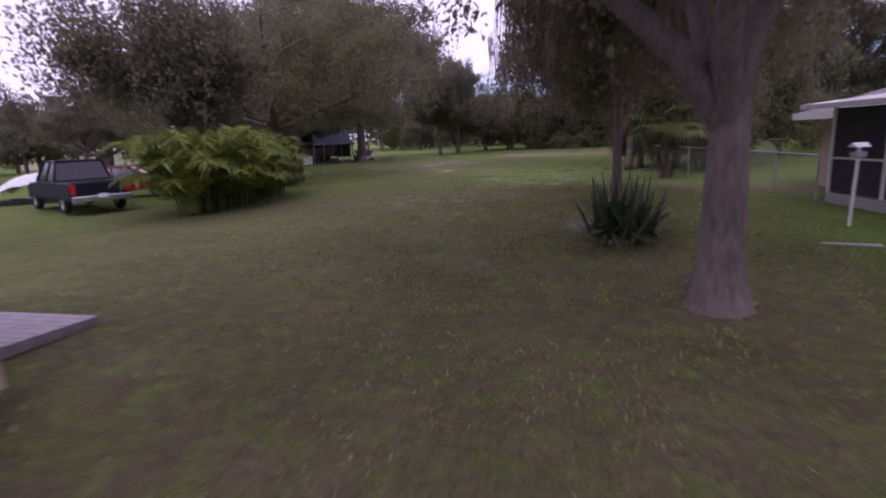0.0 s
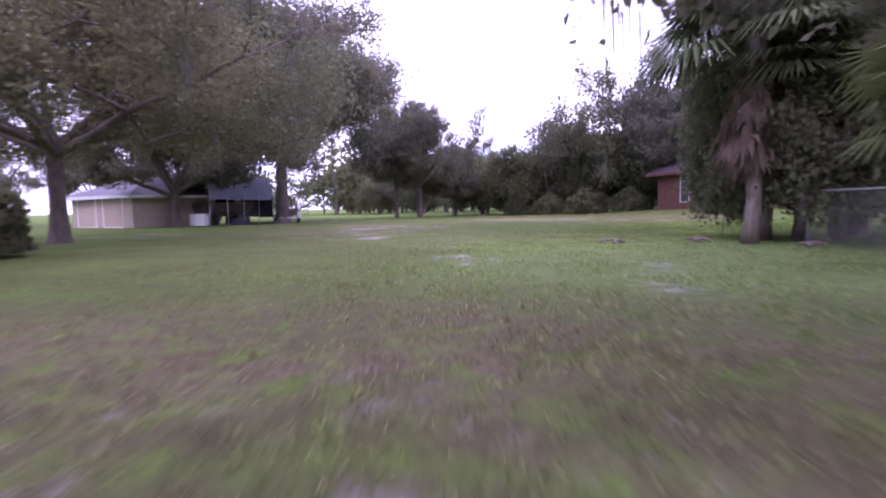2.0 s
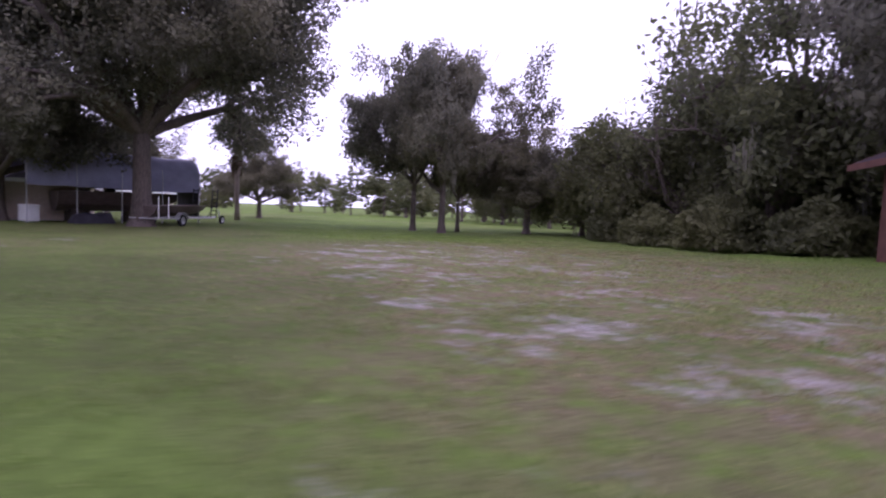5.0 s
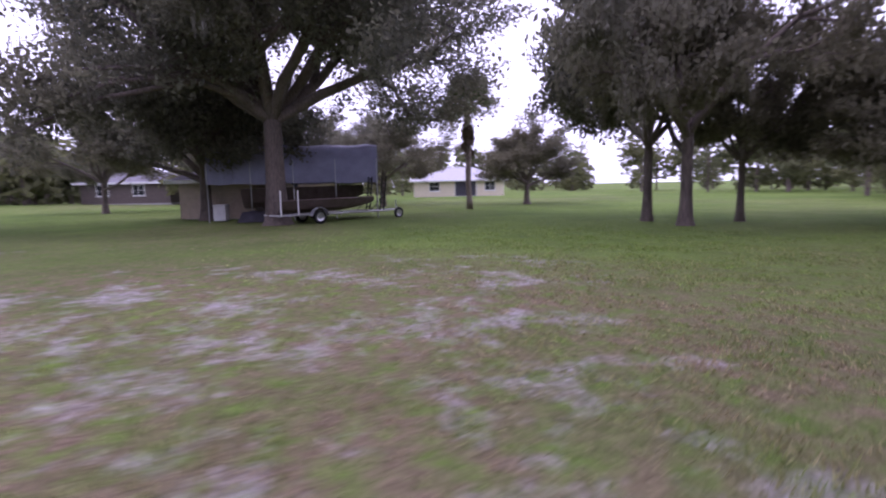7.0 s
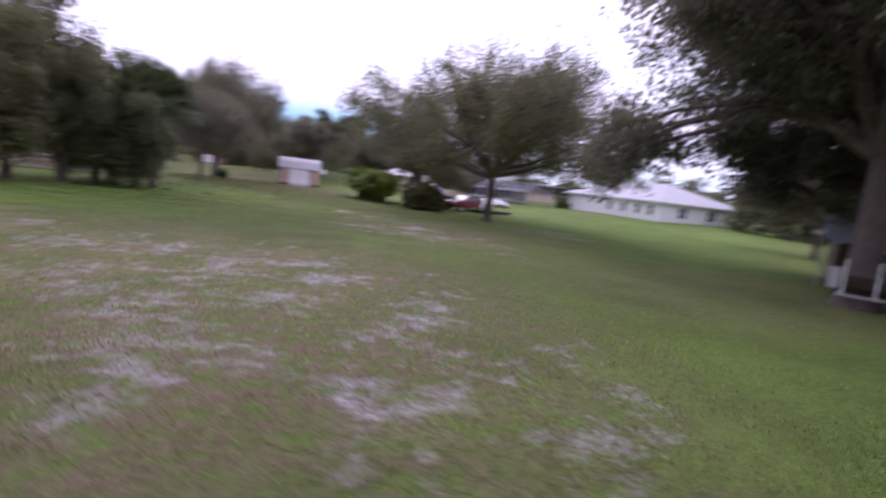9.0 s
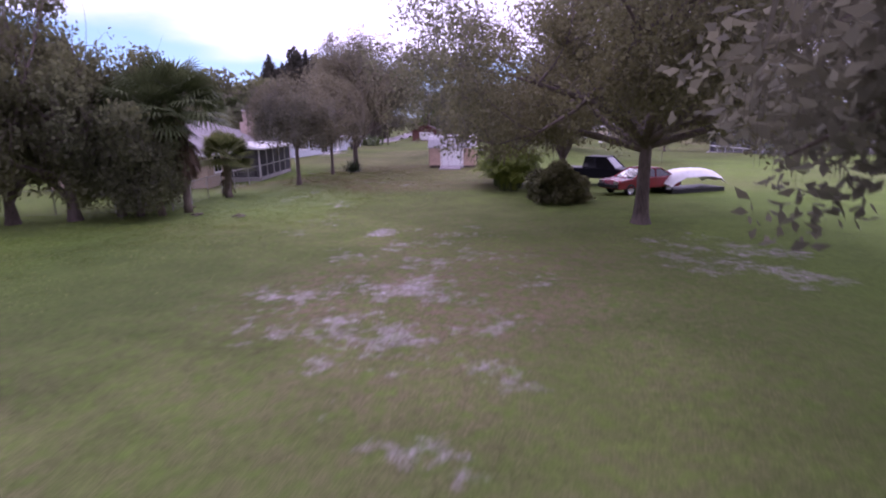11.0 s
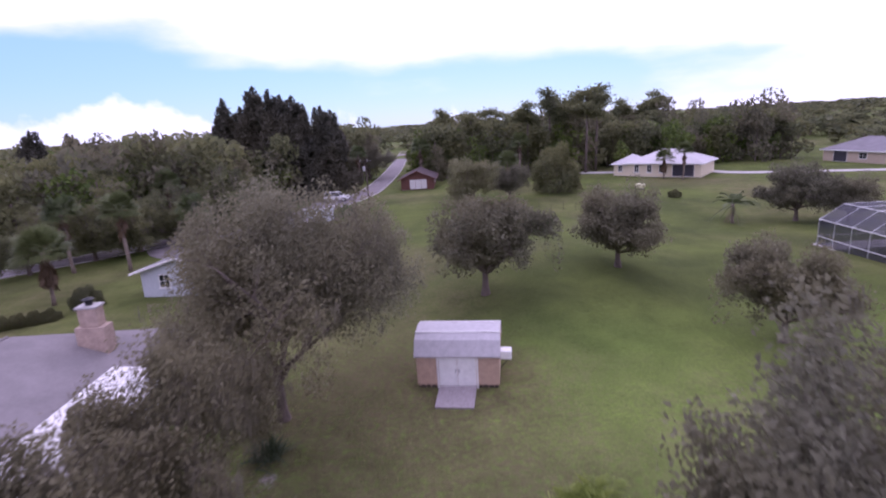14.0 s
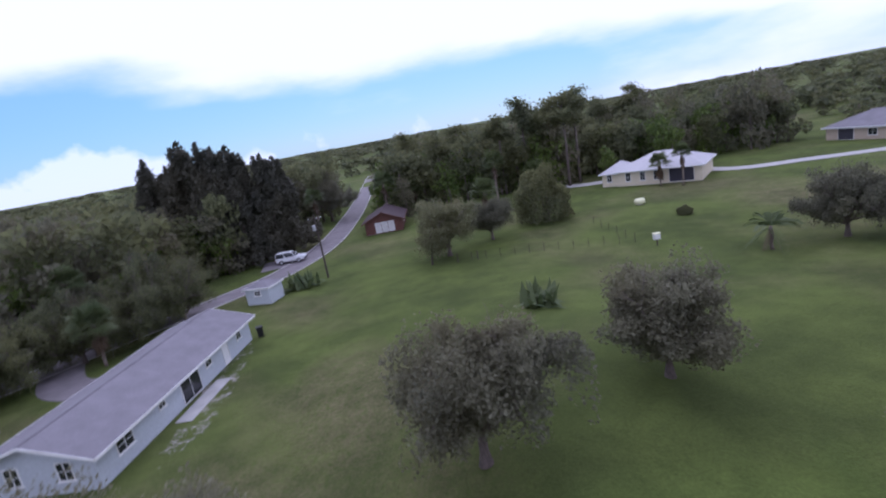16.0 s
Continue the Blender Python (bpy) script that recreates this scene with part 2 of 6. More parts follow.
    patch = mathn(nt, "ADD", mathn(nt, "MULTIPLY", noise_node(nt, 0.62, 8, pos, 0.66), 0.62), mathn(nt, "MULTIPLY", noise_node(nt, 2.6, 6, pos, 0.66), 0.38))
    s = rng(nt, mathn(nt, "ADD", patch, mathn(nt, "MULTIPLY", mathn(nt, "SUBTRACT", area, 1.0), 0.2)), 0.497, 0.61)
    s = mathn(nt, "MULTIPLY", s, rng(nt, mathn(nt, "ADD", mathn(nt, "MULTIPLY", fine, 0.5), mathn(nt, "MULTIPLY", noise_node(nt, 9.0, 4, pos, 0.7), 0.5)), 0.40, 0.56, 0.25, 0.95))
    sandc = mixc(nt, rng(nt, noise_node(nt, 7.0, 4, pos), 0.3, 0.7), (0.35, 0.305, 0.295), (0.56, 0.505, 0.505))
    if sandy:
        c = mixc(nt, s, c, sandc)
    # blade-scale speckle
    sp = rng(nt, mathn(nt, "ADD", mathn(nt, "MULTIPLY", fine, 0.45), mathn(nt, "ADD", mathn(nt, "MULTIPLY", noise_node(nt, 6.0, 5, pos, 0.7), 0.35), mathn(nt, "MULTIPLY", mid, 0.2))), 0.36, 0.64, 0.6, 1.4)
    return c, sp, fine, tuft


def scaled(nt, c, f):
    vm = nt.nodes.new("ShaderNodeVectorMath")
    vm.operation = "SCALE"
    nt.links.new(c, vm.inputs[0])
    nt.links.new(f, vm.inputs["Scale"])
    return vm.outputs[0]


def ground_mat():
    m, nt, bs = nodes_of("lawn")
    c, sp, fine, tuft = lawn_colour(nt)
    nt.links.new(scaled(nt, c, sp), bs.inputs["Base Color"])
    bs.inputs["Roughness"].default_value, bs.inputs["Specular IOR Level"].default_value = 0.95, 0.1
    bump(nt, bs, mathn(nt, "ADD", mathn(nt, "MULTIPLY", fine, 0.5), tuft), 0.9, 0.10)
    return m


def blade_mat():
    """Grass blades: the turf's colour where they stand, painted shade included, each a little lighter or more
    straw-coloured.
    """
    m, nt, bs = nodes_of("grass_blade")
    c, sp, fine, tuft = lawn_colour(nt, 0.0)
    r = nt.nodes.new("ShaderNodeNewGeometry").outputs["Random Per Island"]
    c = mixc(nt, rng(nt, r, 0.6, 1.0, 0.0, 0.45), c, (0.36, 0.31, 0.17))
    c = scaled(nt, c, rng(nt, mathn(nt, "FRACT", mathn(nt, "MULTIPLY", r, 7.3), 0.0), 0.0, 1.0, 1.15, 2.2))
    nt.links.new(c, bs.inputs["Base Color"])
    bs.inputs["Roughness"].default_value, bs.inputs["Specular IOR Level"].default_value = 0.8, 0.2
    tr = nt.nodes.new("ShaderNodeBsdfTranslucent")
    nt.links.new(c, tr.inputs["Color"])
    ms = nt.nodes.new("ShaderNodeMixShader")
    ms.inputs[0].default_value = 0.5
    nt.links.new(bs.outputs[0], ms.inputs[1])
    nt.links.new(tr.outputs[0], ms.inputs[2])
    nt.links.new(ms.outputs[0], nt.nodes["Material Output"].inputs["Surface"])
    return m


MAT = dict(
    lawn=ground_mat(),
    bark=bark_mat("oak_bark", (0.14, 0.11, 0.095)),
    palm_bark=bark_mat("palm_bark", (0.20, 0.16, 0.13)),
    oak=leaf_mat("oak_leaf", (0.115, 0.114, 0.088), (0.265, 0.26, 0.185), 0.62),
    olive=leaf_mat("olive_leaf", (0.112, 0.114, 0.062), (0.27, 0.272, 0.15), 0.45),
    greyolive=leaf_mat("grey_olive_leaf", (0.118, 0.114, 0.078), (0.27, 0.262, 0.18), 0.48),
    woods=leaf_mat("woods_leaf", (0.085, 0.094, 0.056), (0.23, 0.245, 0.12), 0.58),
    young=leaf_mat("young_leaf", (0.10, 0.097, 0.066), (0.235, 0.23, 0.155), 0.48),
    bright=leaf_mat("bright_leaf", (0.05, 0.085, 0.02), (0.17, 0.22, 0.05)),
    pine=leaf_mat("needle", (0.042, 0.044, 0.034), (0.115, 0.11, 0.082), 0.2),
    moss=leaf_mat("spanish_moss", (0.11, 0.105, 0.085), (0.23, 0.22, 0.18), 0.2, 0.9),
    areca=leaf_mat("areca_leaf", (0.085, 0.13, 0.025), (0.33, 0.40, 0.085), 0.4),
    sabal=leaf_mat("sabal_leaf", (0.05, 0.075, 0.028), (0.15, 0.18, 0.08)),
    areca_fan=leaf_mat("low_fan_leaf", (0.085, 0.11, 0.035), (0.23, 0.25, 0.09), 0.3),
    cycad=leaf_mat("cycad_leaf", (0.04, 0.06, 0.032), (0.105, 0.14, 0.085), 0.2),
    dead=leaf_mat("dead_frond", (0.06, 0.045, 0.032), (0.19, 0.135, 0.09), 0.15),
    white=plain("white_paint", (0.78, 0.77, 0.76), 0.5, var=0.08),
    cream=plain("cream_wall", (0.66, 0.58, 0.44), 0.8, var=0.10),
    beige=plain("beige_siding", (0.48, 0.385, 0.30), 0.75, var=0.10),
    tan=plain("shed_siding", (0.50, 0.36, 0.27), 0.75, var=0.12),
    brownwall=plain("brown_siding", (0.12, 0.095, 0.085), 0.8, var=0.2),
    redwood=plain("red_brown_siding", (0.12, 0.052, 0.04), 0.8, var=0.25),
    bluewall=plain("pale_blue_stucco", (0.50, 0.53, 0.57), 0.85, var=0.08),
    roof=plain("grey_shingle", (0.195, 0.18, 0.20), 0.85, var=0.12, scale=0.7, fine=6.0, bumps=0.3),
    roof_br=plain("brown_shingle", (0.215, 0.195, 0.20), 0.9, var=0.14, scale=0.6, fine=7.0, bumps=0.3),
    roof_red=plain("dark_red_shingle", (0.055, 0.035, 0.04), 0.9, var=0.3, fine=9.0, bumps=0.5),
    roof_lt=plain("pale_roof", (0.45, 0.43, 0.45), 0.6, var=0.1, fine=12.0),
    metal_lt=plain("galvanised_sheet", (0.55, 0.55, 0.57), 0.45, 0.6, var=0.12),
    fence_metal=plain("galvanised_pipe", (0.50, 0.50, 0.50), 0.5, 0.7, var=0.1),
    tarp=plain("grey_tarp", (0.27, 0.27, 0.37), 0.6, var=0.15, scale=1.5, fine=14),
    curtain=plain("white_curtain_glass", (0.62, 0.60, 0.60), 0.25, var=0.12, bumps=0),
    glass=plain("dark_glass", (0.02, 0.022, 0.026), 0.08, var=0.2, bumps=0, spec=0.6),
    screen=plain("insect_screen", (0.045, 0.042, 0.055), 0.7, var=0.25),
    wood=plain("weathered_board", (0.34, 0.30, 0.31), 0.85, var=0.2, scale=8),
    darkwood=plain("creosoted_pole", (0.07, 0.055, 0.045), 0.9, var=0.3),
    black=plain("black_steel", (0.025, 0.025, 0.027), 0.5, 0.3, var=0.3),
    rubber=plain("tyre_rubber", (0.018, 0.018, 0.018), 0.85, var=0.3),
    chrome=plain("wheel_metal", (0.55, 0.55, 0.56), 0.3, 0.8, var=0.1, bumps=0),
    navy=plain("navy_car_paint", (0.007, 0.008, 0.016), 0.55, 0.0, var=0.15, bumps=0, spec=0.25),
    red=plain("red_car_paint", (0.24, 0.02, 0.028), 0.25, 0.0, var=0.12, bumps=0, spec=0.6),
    maroon=plain("maroon_car_paint", (0.12, 0.012, 0.02), 0.25, 0.0, var=0.12, bumps=0, spec=0.6),
    silver=plain("white_car_paint", (0.70, 0.70, 0.72), 0.3, 0.0, var=0.06, bumps=0, spec=0.6),
    boat=plain("brown_boat_hull", (0.13, 0.095, 0.085), 0.5, 0.2, var=0.2),
    asphalt=plain("old_asphalt", (0.20, 0.175, 0.185), 0.9, var=0.18, scale=0.6, fine=20, bumps=0.3),
    concrete=plain("concrete", (0.42, 0.40, 0.39), 0.85, var=0.15, scale=1.0, fine=18),
    brick=plain("chimney_brick", (0.42, 0.32, 0.27), 0.9, var=0.2),
    lamp_red=plain("tail_lamp", (0.5, 0.02, 0.02), 0.3, bumps=0),
    yellow=plain("pale_yellow_plastic", (0.72, 0.70, 0.45), 0.5, var=0.1),
)


# ---- mesh helpers ----
class Geo:
    """Gathers vertices and faces; made into one mesh object at the end."""

    def __init__(self):
        self.v, self.f, self.n = [], [], 0

    def add(self, verts, faces):
        self.v.extend(tuple(p) for p in verts)
        self.f.extend(tuple(i + self.n for i in q) for q in faces)
        self.n += len(verts)
        return self

    def box(self, c, s, m=None):
        """Box of size s about c, with small chamfers left to the bevel of the data."""
        x, y, z = (a / 2 for a in s)
        vs = [Vector((sx * x, sy * y, sz * z)) for sx in (-1, 1) for sy in (-1, 1) for sz in (-1, 1)]
        if m is not None:
            vs = [m @ p for p in vs]
        vs = [p + Vector(c) for p in vs]
        return self.add(vs, [(0, 1, 3, 2), (4, 6, 7, 5), (0, 4, 5, 1), (2, 3, 7, 6), (0, 2, 6, 4), (1, 5, 7, 3)])

    def prism(self, poly, z0, z1):
        """Upright prism over a polygon in plan."""
        k = len(poly)
        vs = [(x, y, z0) for x, y in poly] + [(x, y, z1) for x, y in poly]
        fs = [tuple(reversed(range(k))), tuple(range(k, 2 * k))] + [(i, (i + 1) % k, k + (i + 1) % k, k + i) for i in range(k)]
        return self.add(vs, fs)

    def tube(self, pts, radii, sides=7, cap=True):
        pts = [Vector(p) for p in pts]
        vs, fs = [], []
        ref = Vector((0.31, 0.87, 0.38))
        for i, p in enumerate(pts):
            d = (pts[min(i + 1, len(pts) - 1)] - pts[max(i - 1, 0)]).normalized()
            a = d.cross(ref)
            if a.length < 0.05:
                a = d.cross(Vector((1, 0, 0)))
            a.normalize()
            c = d.cross(a)
            r = radii[i] if hasattr(radii, "__len__") else radii
            for j in range(sides):
                t = 2 * math.pi * j / sides
                vs.append(p + a * (r * math.cos(t)) + c * (r * math.sin(t)))
        for i in range(len(pts) - 1):
            for j in range(sides):
                k = (j + 1) % sides
                fs.append((i * sides + j, i * sides + k, (i + 1) * sides + k, (i + 1) * sides + j))
        if cap:
            fs.append(tuple(reversed(range(sides))))
            fs.append(tuple(range((len(pts) - 1) * sides, len(pts) * sides)))
        return self.add(vs, fs)

    def lathe(self, profile, c, axis="z", sides=20):
        """Turned shape: profile of (radius, along) about an axis through c."""
        vs, fs = [], []
        for r, h in profile:
            for j in range(sides):
                t = 2 * math.pi * j / sides
                a, b2 = r * math.cos(t), r * math.sin(t)
                p = (a, b2, h) if axis == "z" else (h, a, b2) if axis == "x" else (a, h, b2)
                vs.append(Vector(c) + Vector(p))
        for i in range(len(profile) - 1):
            for j in range(sides):
                k = (j + 1) % sides
                fs.append((i * sides + j, i * sides + k, (i + 1) * sides + k, (i + 1) * sides + j))
        return self.add(vs, fs)

    def mesh(self, name, mat, smooth=False, bevel=0.0):
        me = bpy.data.meshes.new(name)
        me.from_pydata(self.v, [], self.f)
        me.materials.append(mat)
        bm = bmesh.new()
        bm.from_mesh(me)
        bmesh.ops.recalc_face_normals(bm, faces=bm.faces)
        if bevel:
            bmesh.ops.bevel(bm, geom=bm.edges[:], offset=bevel, segments=1, affect="EDGES", clamp_overlap=True)
        bm.to_mesh(me)
        bm.free()
        if smooth:
            me.shade_smooth()
        return me


def quads_mesh(name, arr, mat):
    """Mesh of loose quads from an (n, 4, 3) array."""
    n = len(arr)
    me = bpy.data.meshes.new(name)
    me.vertices.add(4 * n)
    me.vertices.foreach_set("co", np.ascontiguousarray(arr, dtype=np.float32).ravel())
    me.loops.add(4 * n)
    me.loops.foreach_set("vertex_index", np.arange(4 * n, dtype=np.int32))
    me.polygons.add(n)
    me.polygons.foreach_set("loop_start", np.arange(0, 4 * n, 4, dtype=np.int32))
    me.materials.append(mat)
    me.update(calc_edges=True)
    return me


def part(name, geo, mat, parent, label="", bevel=0.0, smooth=False):
    ob = new(name, geo if isinstance(geo, bpy.types.Mesh) else geo.mesh(name, mat, smooth, bevel))
    ob.parent = parent
    if label:
        tagged(ob, label)
    return ob


def thing(name, label, category, m=None, group="", kind=""):
    ob = new(name)
    ob.empty_display_size = 0.3
    if m is not None:
        ob.matrix_basis = m
    return tagged(ob, label, category, group, kind)


# ---- the ground ----
def height(x, y):
    """Lawn level: nearly flat, a rise by the red-brown house, slow swells elsewhere."""
    z = 1.0 * math.exp(-(((x - 26) / 8) ** 2 + ((y - 54) / 15) ** 2))
    z += 0.9 * math.exp(-(((x + 55) / 16) ** 2 + ((y - 14) / 22) ** 2))
    z += 0.42 * math.exp(-(((x - 3.6) / 3.2) ** 2 + ((y - 13.0) / 5.0) ** 2))
    z -= 1.0 * math.exp(-(((x + 50) / 16) ** 2 + ((y + 36) / 14) ** 2))
    z += 1.9 * math.exp(-(((x + 16) / 9) ** 2 + ((y + 19) / 14) ** 2))
    return z + 0.05 * math.sin(x * 0.21 + 1.3) * math.sin(y * 0.17)


def make_ground():
    def axis(lo, hi, step):
        mid = list(np.arange(lo, hi + 0.01, step))
        out, d = [], step
        while d < 700:
            d *= 1.6
            out.append(d)
        far = np.cumsum(out)
        return [lo - f for f in reversed(far)] + mid + [hi + f for f in far]

    xs, ys = axis(-80, 60, 2.0), axis(-130, 110, 2.0)
    vs = [(x, y, height(x, y)) for y in ys for x in xs]
    w = len(xs)
    fs = [(j * w + i, j * w + i + 1, (j + 1) * w + i + 1, (j + 1) * w + i) for j in range(len(ys) - 1) for i in range(w - 1)]
    me = bpy.data.meshes.new("ground")
    me.from_pydata(vs, [], fs)
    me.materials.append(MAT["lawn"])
    me.shade_smooth()
    tagged(new("ground", me), "mown lawn with dry brown turf and bare sandy patches", "lawn", kind="structure")


make_ground()


# ---- trees ----
def leaf_quads(centres, size, rnd, stretch=1.6, droop=0.0):
    """One small quad for each centre, freely turned."""
    n = len(centres)
    a = rnd.normal(size=(n, 3))
    a[:, 2] -= droop
    a /= np.linalg.norm(a, axis=1)[:, None]
    b2 = np.cross(a, rnd.normal(size=(n, 3)))
    b2 /= np.linalg.norm(b2, axis=1)[:, None]
    s = size * rnd.uniform(0.6, 1.3, size=(n, 1))
    a, b2 = a * s * stretch * 0.5, b2 * s * 0.5
    tip = 0.35
    return np.stack([centres - a - b2 * 0.6, centres - a * 0.1 - b2, centres + a * (1 + tip), centres - a * 0.1 + b2], axis=1)


def grow(rnd, trunk_h, spread, top, limbs=6, radius=0.25, lean=0.0, low=0.0, steep=0.0, stems=0):
    """Trunk and limbs of a broad tree. Returns tubes and the points where twigs end."""
    tubes, ends = [], []
    base = Vector((0, 0, 0))
    pts = [base, Vector((lean * 0.2, 0, trunk_h * 0.35)), Vector((lean * 0.6, lean * 0.2, trunk_h * 0.7)), Vector((lean, 0, trunk_h)), Vector((lean, 0, trunk_h + 1.6 * radius))]
    tubes.append((pts, [radius * 1.35, radius * 1.0, radius * 0.92, radius * 0.86, radius * 0.45]))
    fork = pts[-2]

    def limb(p, d, length, r, depth):
        q, path, rad = Vector(p), [Vector(p)], [r]
        steps = 4
        for i in range(steps):
            d = (d + Vector((rnd.normal() * 0.22, rnd.normal() * 0.22, rnd.normal() * 0.14 + 0.03))).normalized()
            if q.z < trunk_h + 0.4 and d.z < 0.28:
                d = Vector((d.x, d.y, 0.28)).normalized()
            q = q + d * (length / steps)
            path.append(q.copy())
            rad.append(r * (1 - 0.7 * (i + 1) / steps))
            if depth > 0 and i >= 1:
                for _ in range(2 if depth > 1 else 2):
                    side = Vector((rnd.normal(), rnd.normal(), rnd.normal() * 0.55 + 0.1)).normalized()
                    limb(q, (d * 0.6 + side * 0.9).normalized(), length * rnd.uniform(0.42, 0.62), rad[-1] * 0.7, depth - 1)
            if depth <= 1:
                ends.append(q.copy())
        tubes.append((path, rad))

    # stout stems rising from the fork, which bear the limbs
    heads = []
    for i in range(stems):
        t = 2 * math.pi * (i + rnd.uniform(-0.2, 0.2)) / stems
        out = Vector((math.cos(t), math.sin(t), 0)) * rnd.uniform(0.75, 1.05)
        a, b = fork + out * 0.38 + Vector((0, 0, 0.5)), fork + out + Vector((0, 0, rnd.uniform(1.0, 1.35)))
        tubes.append(([fork - Vector((0, 0, 0.35)), a, b], [radius * 0.7, radius * 0.6, radius * 0.46]))
        heads.append(b)
    for i in range(limbs):
        t = 2 * math.pi * (i + rnd.uniform(-0.3, 0.3)) / limbs
        up = steep + (rnd.uniform(0.15, 0.9) if i % 3 else rnd.uniform(0.9, 1.6))
        d = Vector((math.cos(t), math.sin(t), up)).normalized()
        ln = spread * (0.75 if up < 0.9 else 0.55)
        h = fork * (1 - low * rnd.uniform(0, 1))
        if stems:
            h = heads[int(t / (2 * math.pi) * stems + 0.5) % stems]
        limb(h, d, ln * rnd.uniform(0.8, 1.15), radius * (0.4 if stems else 0.62), 2)
    # fit the crown to its height
    zmax = max(e.z for e in ends)
    k = (top - trunk_h) / max(zmax - trunk_h, 0.1)

    def fit(p):
        return Vector((p.x, p.y, trunk_h + (p.z - trunk_h) * k)) if p.z > trunk_h else p

    tubes = [([fit(p) for p in a], r) for a, r in tubes]
    return tubes, np.array([tuple(fit(e)) for e in ends])


def tree_meshes(name, seed, trunk_h, spread, top, leaves, leaf, mat, limbs=6, radius=0.25, clump=0.7, moss=0, low=0.0, skirt=0.0, sides=7, lean=0.0, steep=0.0, floor=0.5, dome=0.0, east=99.0, drift=0.0, fall=(0.42, 2.5), spray=0.3, boughs=(), back=None, stems=0, drape=1.0, airy=99.0):
    rnd = np.random.RandomState(seed)
    tubes, ends = grow(rnd, trunk_h, spread, top, limbs, radius, lean, low, steep, stems)
    if drift:
        # the crown grows out over the open lawn
        def blow(p):
            return Vector((p.x + drift * max(0.0, (p.z - trunk_h) / (top - trunk_h)) ** 0.6, p.y, p.z))

        tubes = [([blow(p) for p in a], r) for a, r in tubes]
        ends = np.array([tuple(blow(Vector(e))) for e in ends])
    def inside(p):
        r = np.hypot(p[:, 0] - drift, p[:, 1]) / dome
        return (r < 1) & (p[:, 2] < top * (1.02 - fall[0] * r ** fall[1])) & ((p[:, 0] < east) | ((p[:, 0] - 6.0) * -0.81 + (p[:, 1] + 3.7) * 0.586 > 2.3) | ((p[:, 1] > -8.5) & (p[:, 0] < east + 2.4 * (p[:, 2] - 6.4 - 0.55 * np.maximum(0, -4 - p[:, 1])))))

    if dome:
        kept = []
        for a, r in tubes:
            ok = inside(np.array([tuple(q) for q in a]))
            m = len(a) if ok.all() else int(np.argmin(ok))
            if m > 1:
                kept.append((a[:m], r[:m] if m == len(a) else list(r[:m - 1]) + [r[m - 1] * 0.25]))
        tubes = kept
        ends = ends[inside(ends)]
    # long low boughs reaching out of the crown
    tips = []
    for bx, by, bz in boughs:
        a, e = Vector((0, 0, trunk_h + 0.6)), Vector((bx, by, bz))
        m1, m2 = a.lerp(e, 0.35) + Vector((0, 0, 1.3)), a.lerp(e, 0.72) + Vector((0, 0, 0.9))
        tubes.append(([a, m1, m2, e], [radius * 0.45, radius * 0.3, radius * 0.17, 0.02]))
        for f in rnd.uniform(0.0, 1.0, 9):
            tips.append(np.array(m2.lerp(e, f)) + rnd.normal(size=3) * np.array([0.55, 0.55, 0.5]))
    if tips:
        ends = np.concatenate([ends, np.array(tips)])
    g = Geo()
    for a, r in tubes:
        thick = r[0] > radius * 0.12
        g.tube(a, r, sides if thick else 4, cap=False)
    flare = [(radius * 1.95, -0.15), (radius * 1.62, 0.04), (radius * 1.4, 0.18), (radius * 1.2, 0.4), (radius * 0.98, 0.6)]
    g.lathe(flare, (0, 0, 0), "z", 9)
    trunk = g.mesh(name + "_trunk", MAT["bark"], smooth=True)
    k = min(len(ends), max(60, leaves // 110))
    pick = rnd.permutation(len(ends))[:k]
    if tips:
        pick = np.unique(np.concatenate([pick, np.arange(len(ends) - len(tips), len(ends))]))
    hubs = ends[pick]
    # no lone sprays outside the crown
    gap = np.sort(np.linalg.norm(hubs[:, None, :] - hubs[None, :, :], axis=2), axis=1)[:, min(6, k - 1)]
    hubs = hubs[gap < max(1.6 * clump, float(np.quantile(gap, 0.94)))]
    # an airy top
    hubs = hubs[(hubs[:, 2] < airy) | (rnd.uniform(size=len(hubs)) < 0.42)]
    k = len(hubs)
    size = rnd.uniform(0.55, 1.25, size=k)
    which = rnd.randint(k, size=leaves)
    dirs = rnd.normal(size=(leaves, 3))
    dirs /= np.linalg.norm(dirs, axis=1)[:, None]
    off = dirs * (rnd.uniform(size=leaves) ** 0.42 * size[which] * clump)[:, None] * np.array([1.15, 1.15, 0.75])
    if skirt:
        # some of the outer boughs hang low, as whole sprays
        hr = np.hypot(hubs[:, 0], hubs[:, 1])
        low_bough = (rnd.uniform(size=k) < 1.3 * skirt) & (hr > spread * 0.4)
        hubs = hubs.copy()
        bottom = floor if back is None else np.where(hubs[:, 1] > 0.8, back, floor)
        hubs[:, 2] -= np.where(low_bough, rnd.uniform(0, 0.65, k) * (hubs[:, 2] - bottom), 0)
        off[:, 2] *= np.where(low_bough[which], 1.7, 1.0)
    # each clump streams outwards along its twig
    way = hubs - np.array([0, 0, trunk_h * 0.8])
    way = way / np.linalg.norm(way, axis=1)[:, None] + rnd.normal(size=(k, 3)) * 0.35
    stream = rnd.uniform(-1, 1, size=leaves)
    off = off * (1 - 0.45 * np.abs(stream) * min(1.0, spray * 1.6))[:, None]
    c = hubs[which] + off + way[which] * (stream * size[which] * clump * spray * 1.6)[:, None]
    near_tip = np.zeros(len(c), bool)
    for q in tips:
        near_tip |= np.linalg.norm(c - q, axis=1) < 1.0
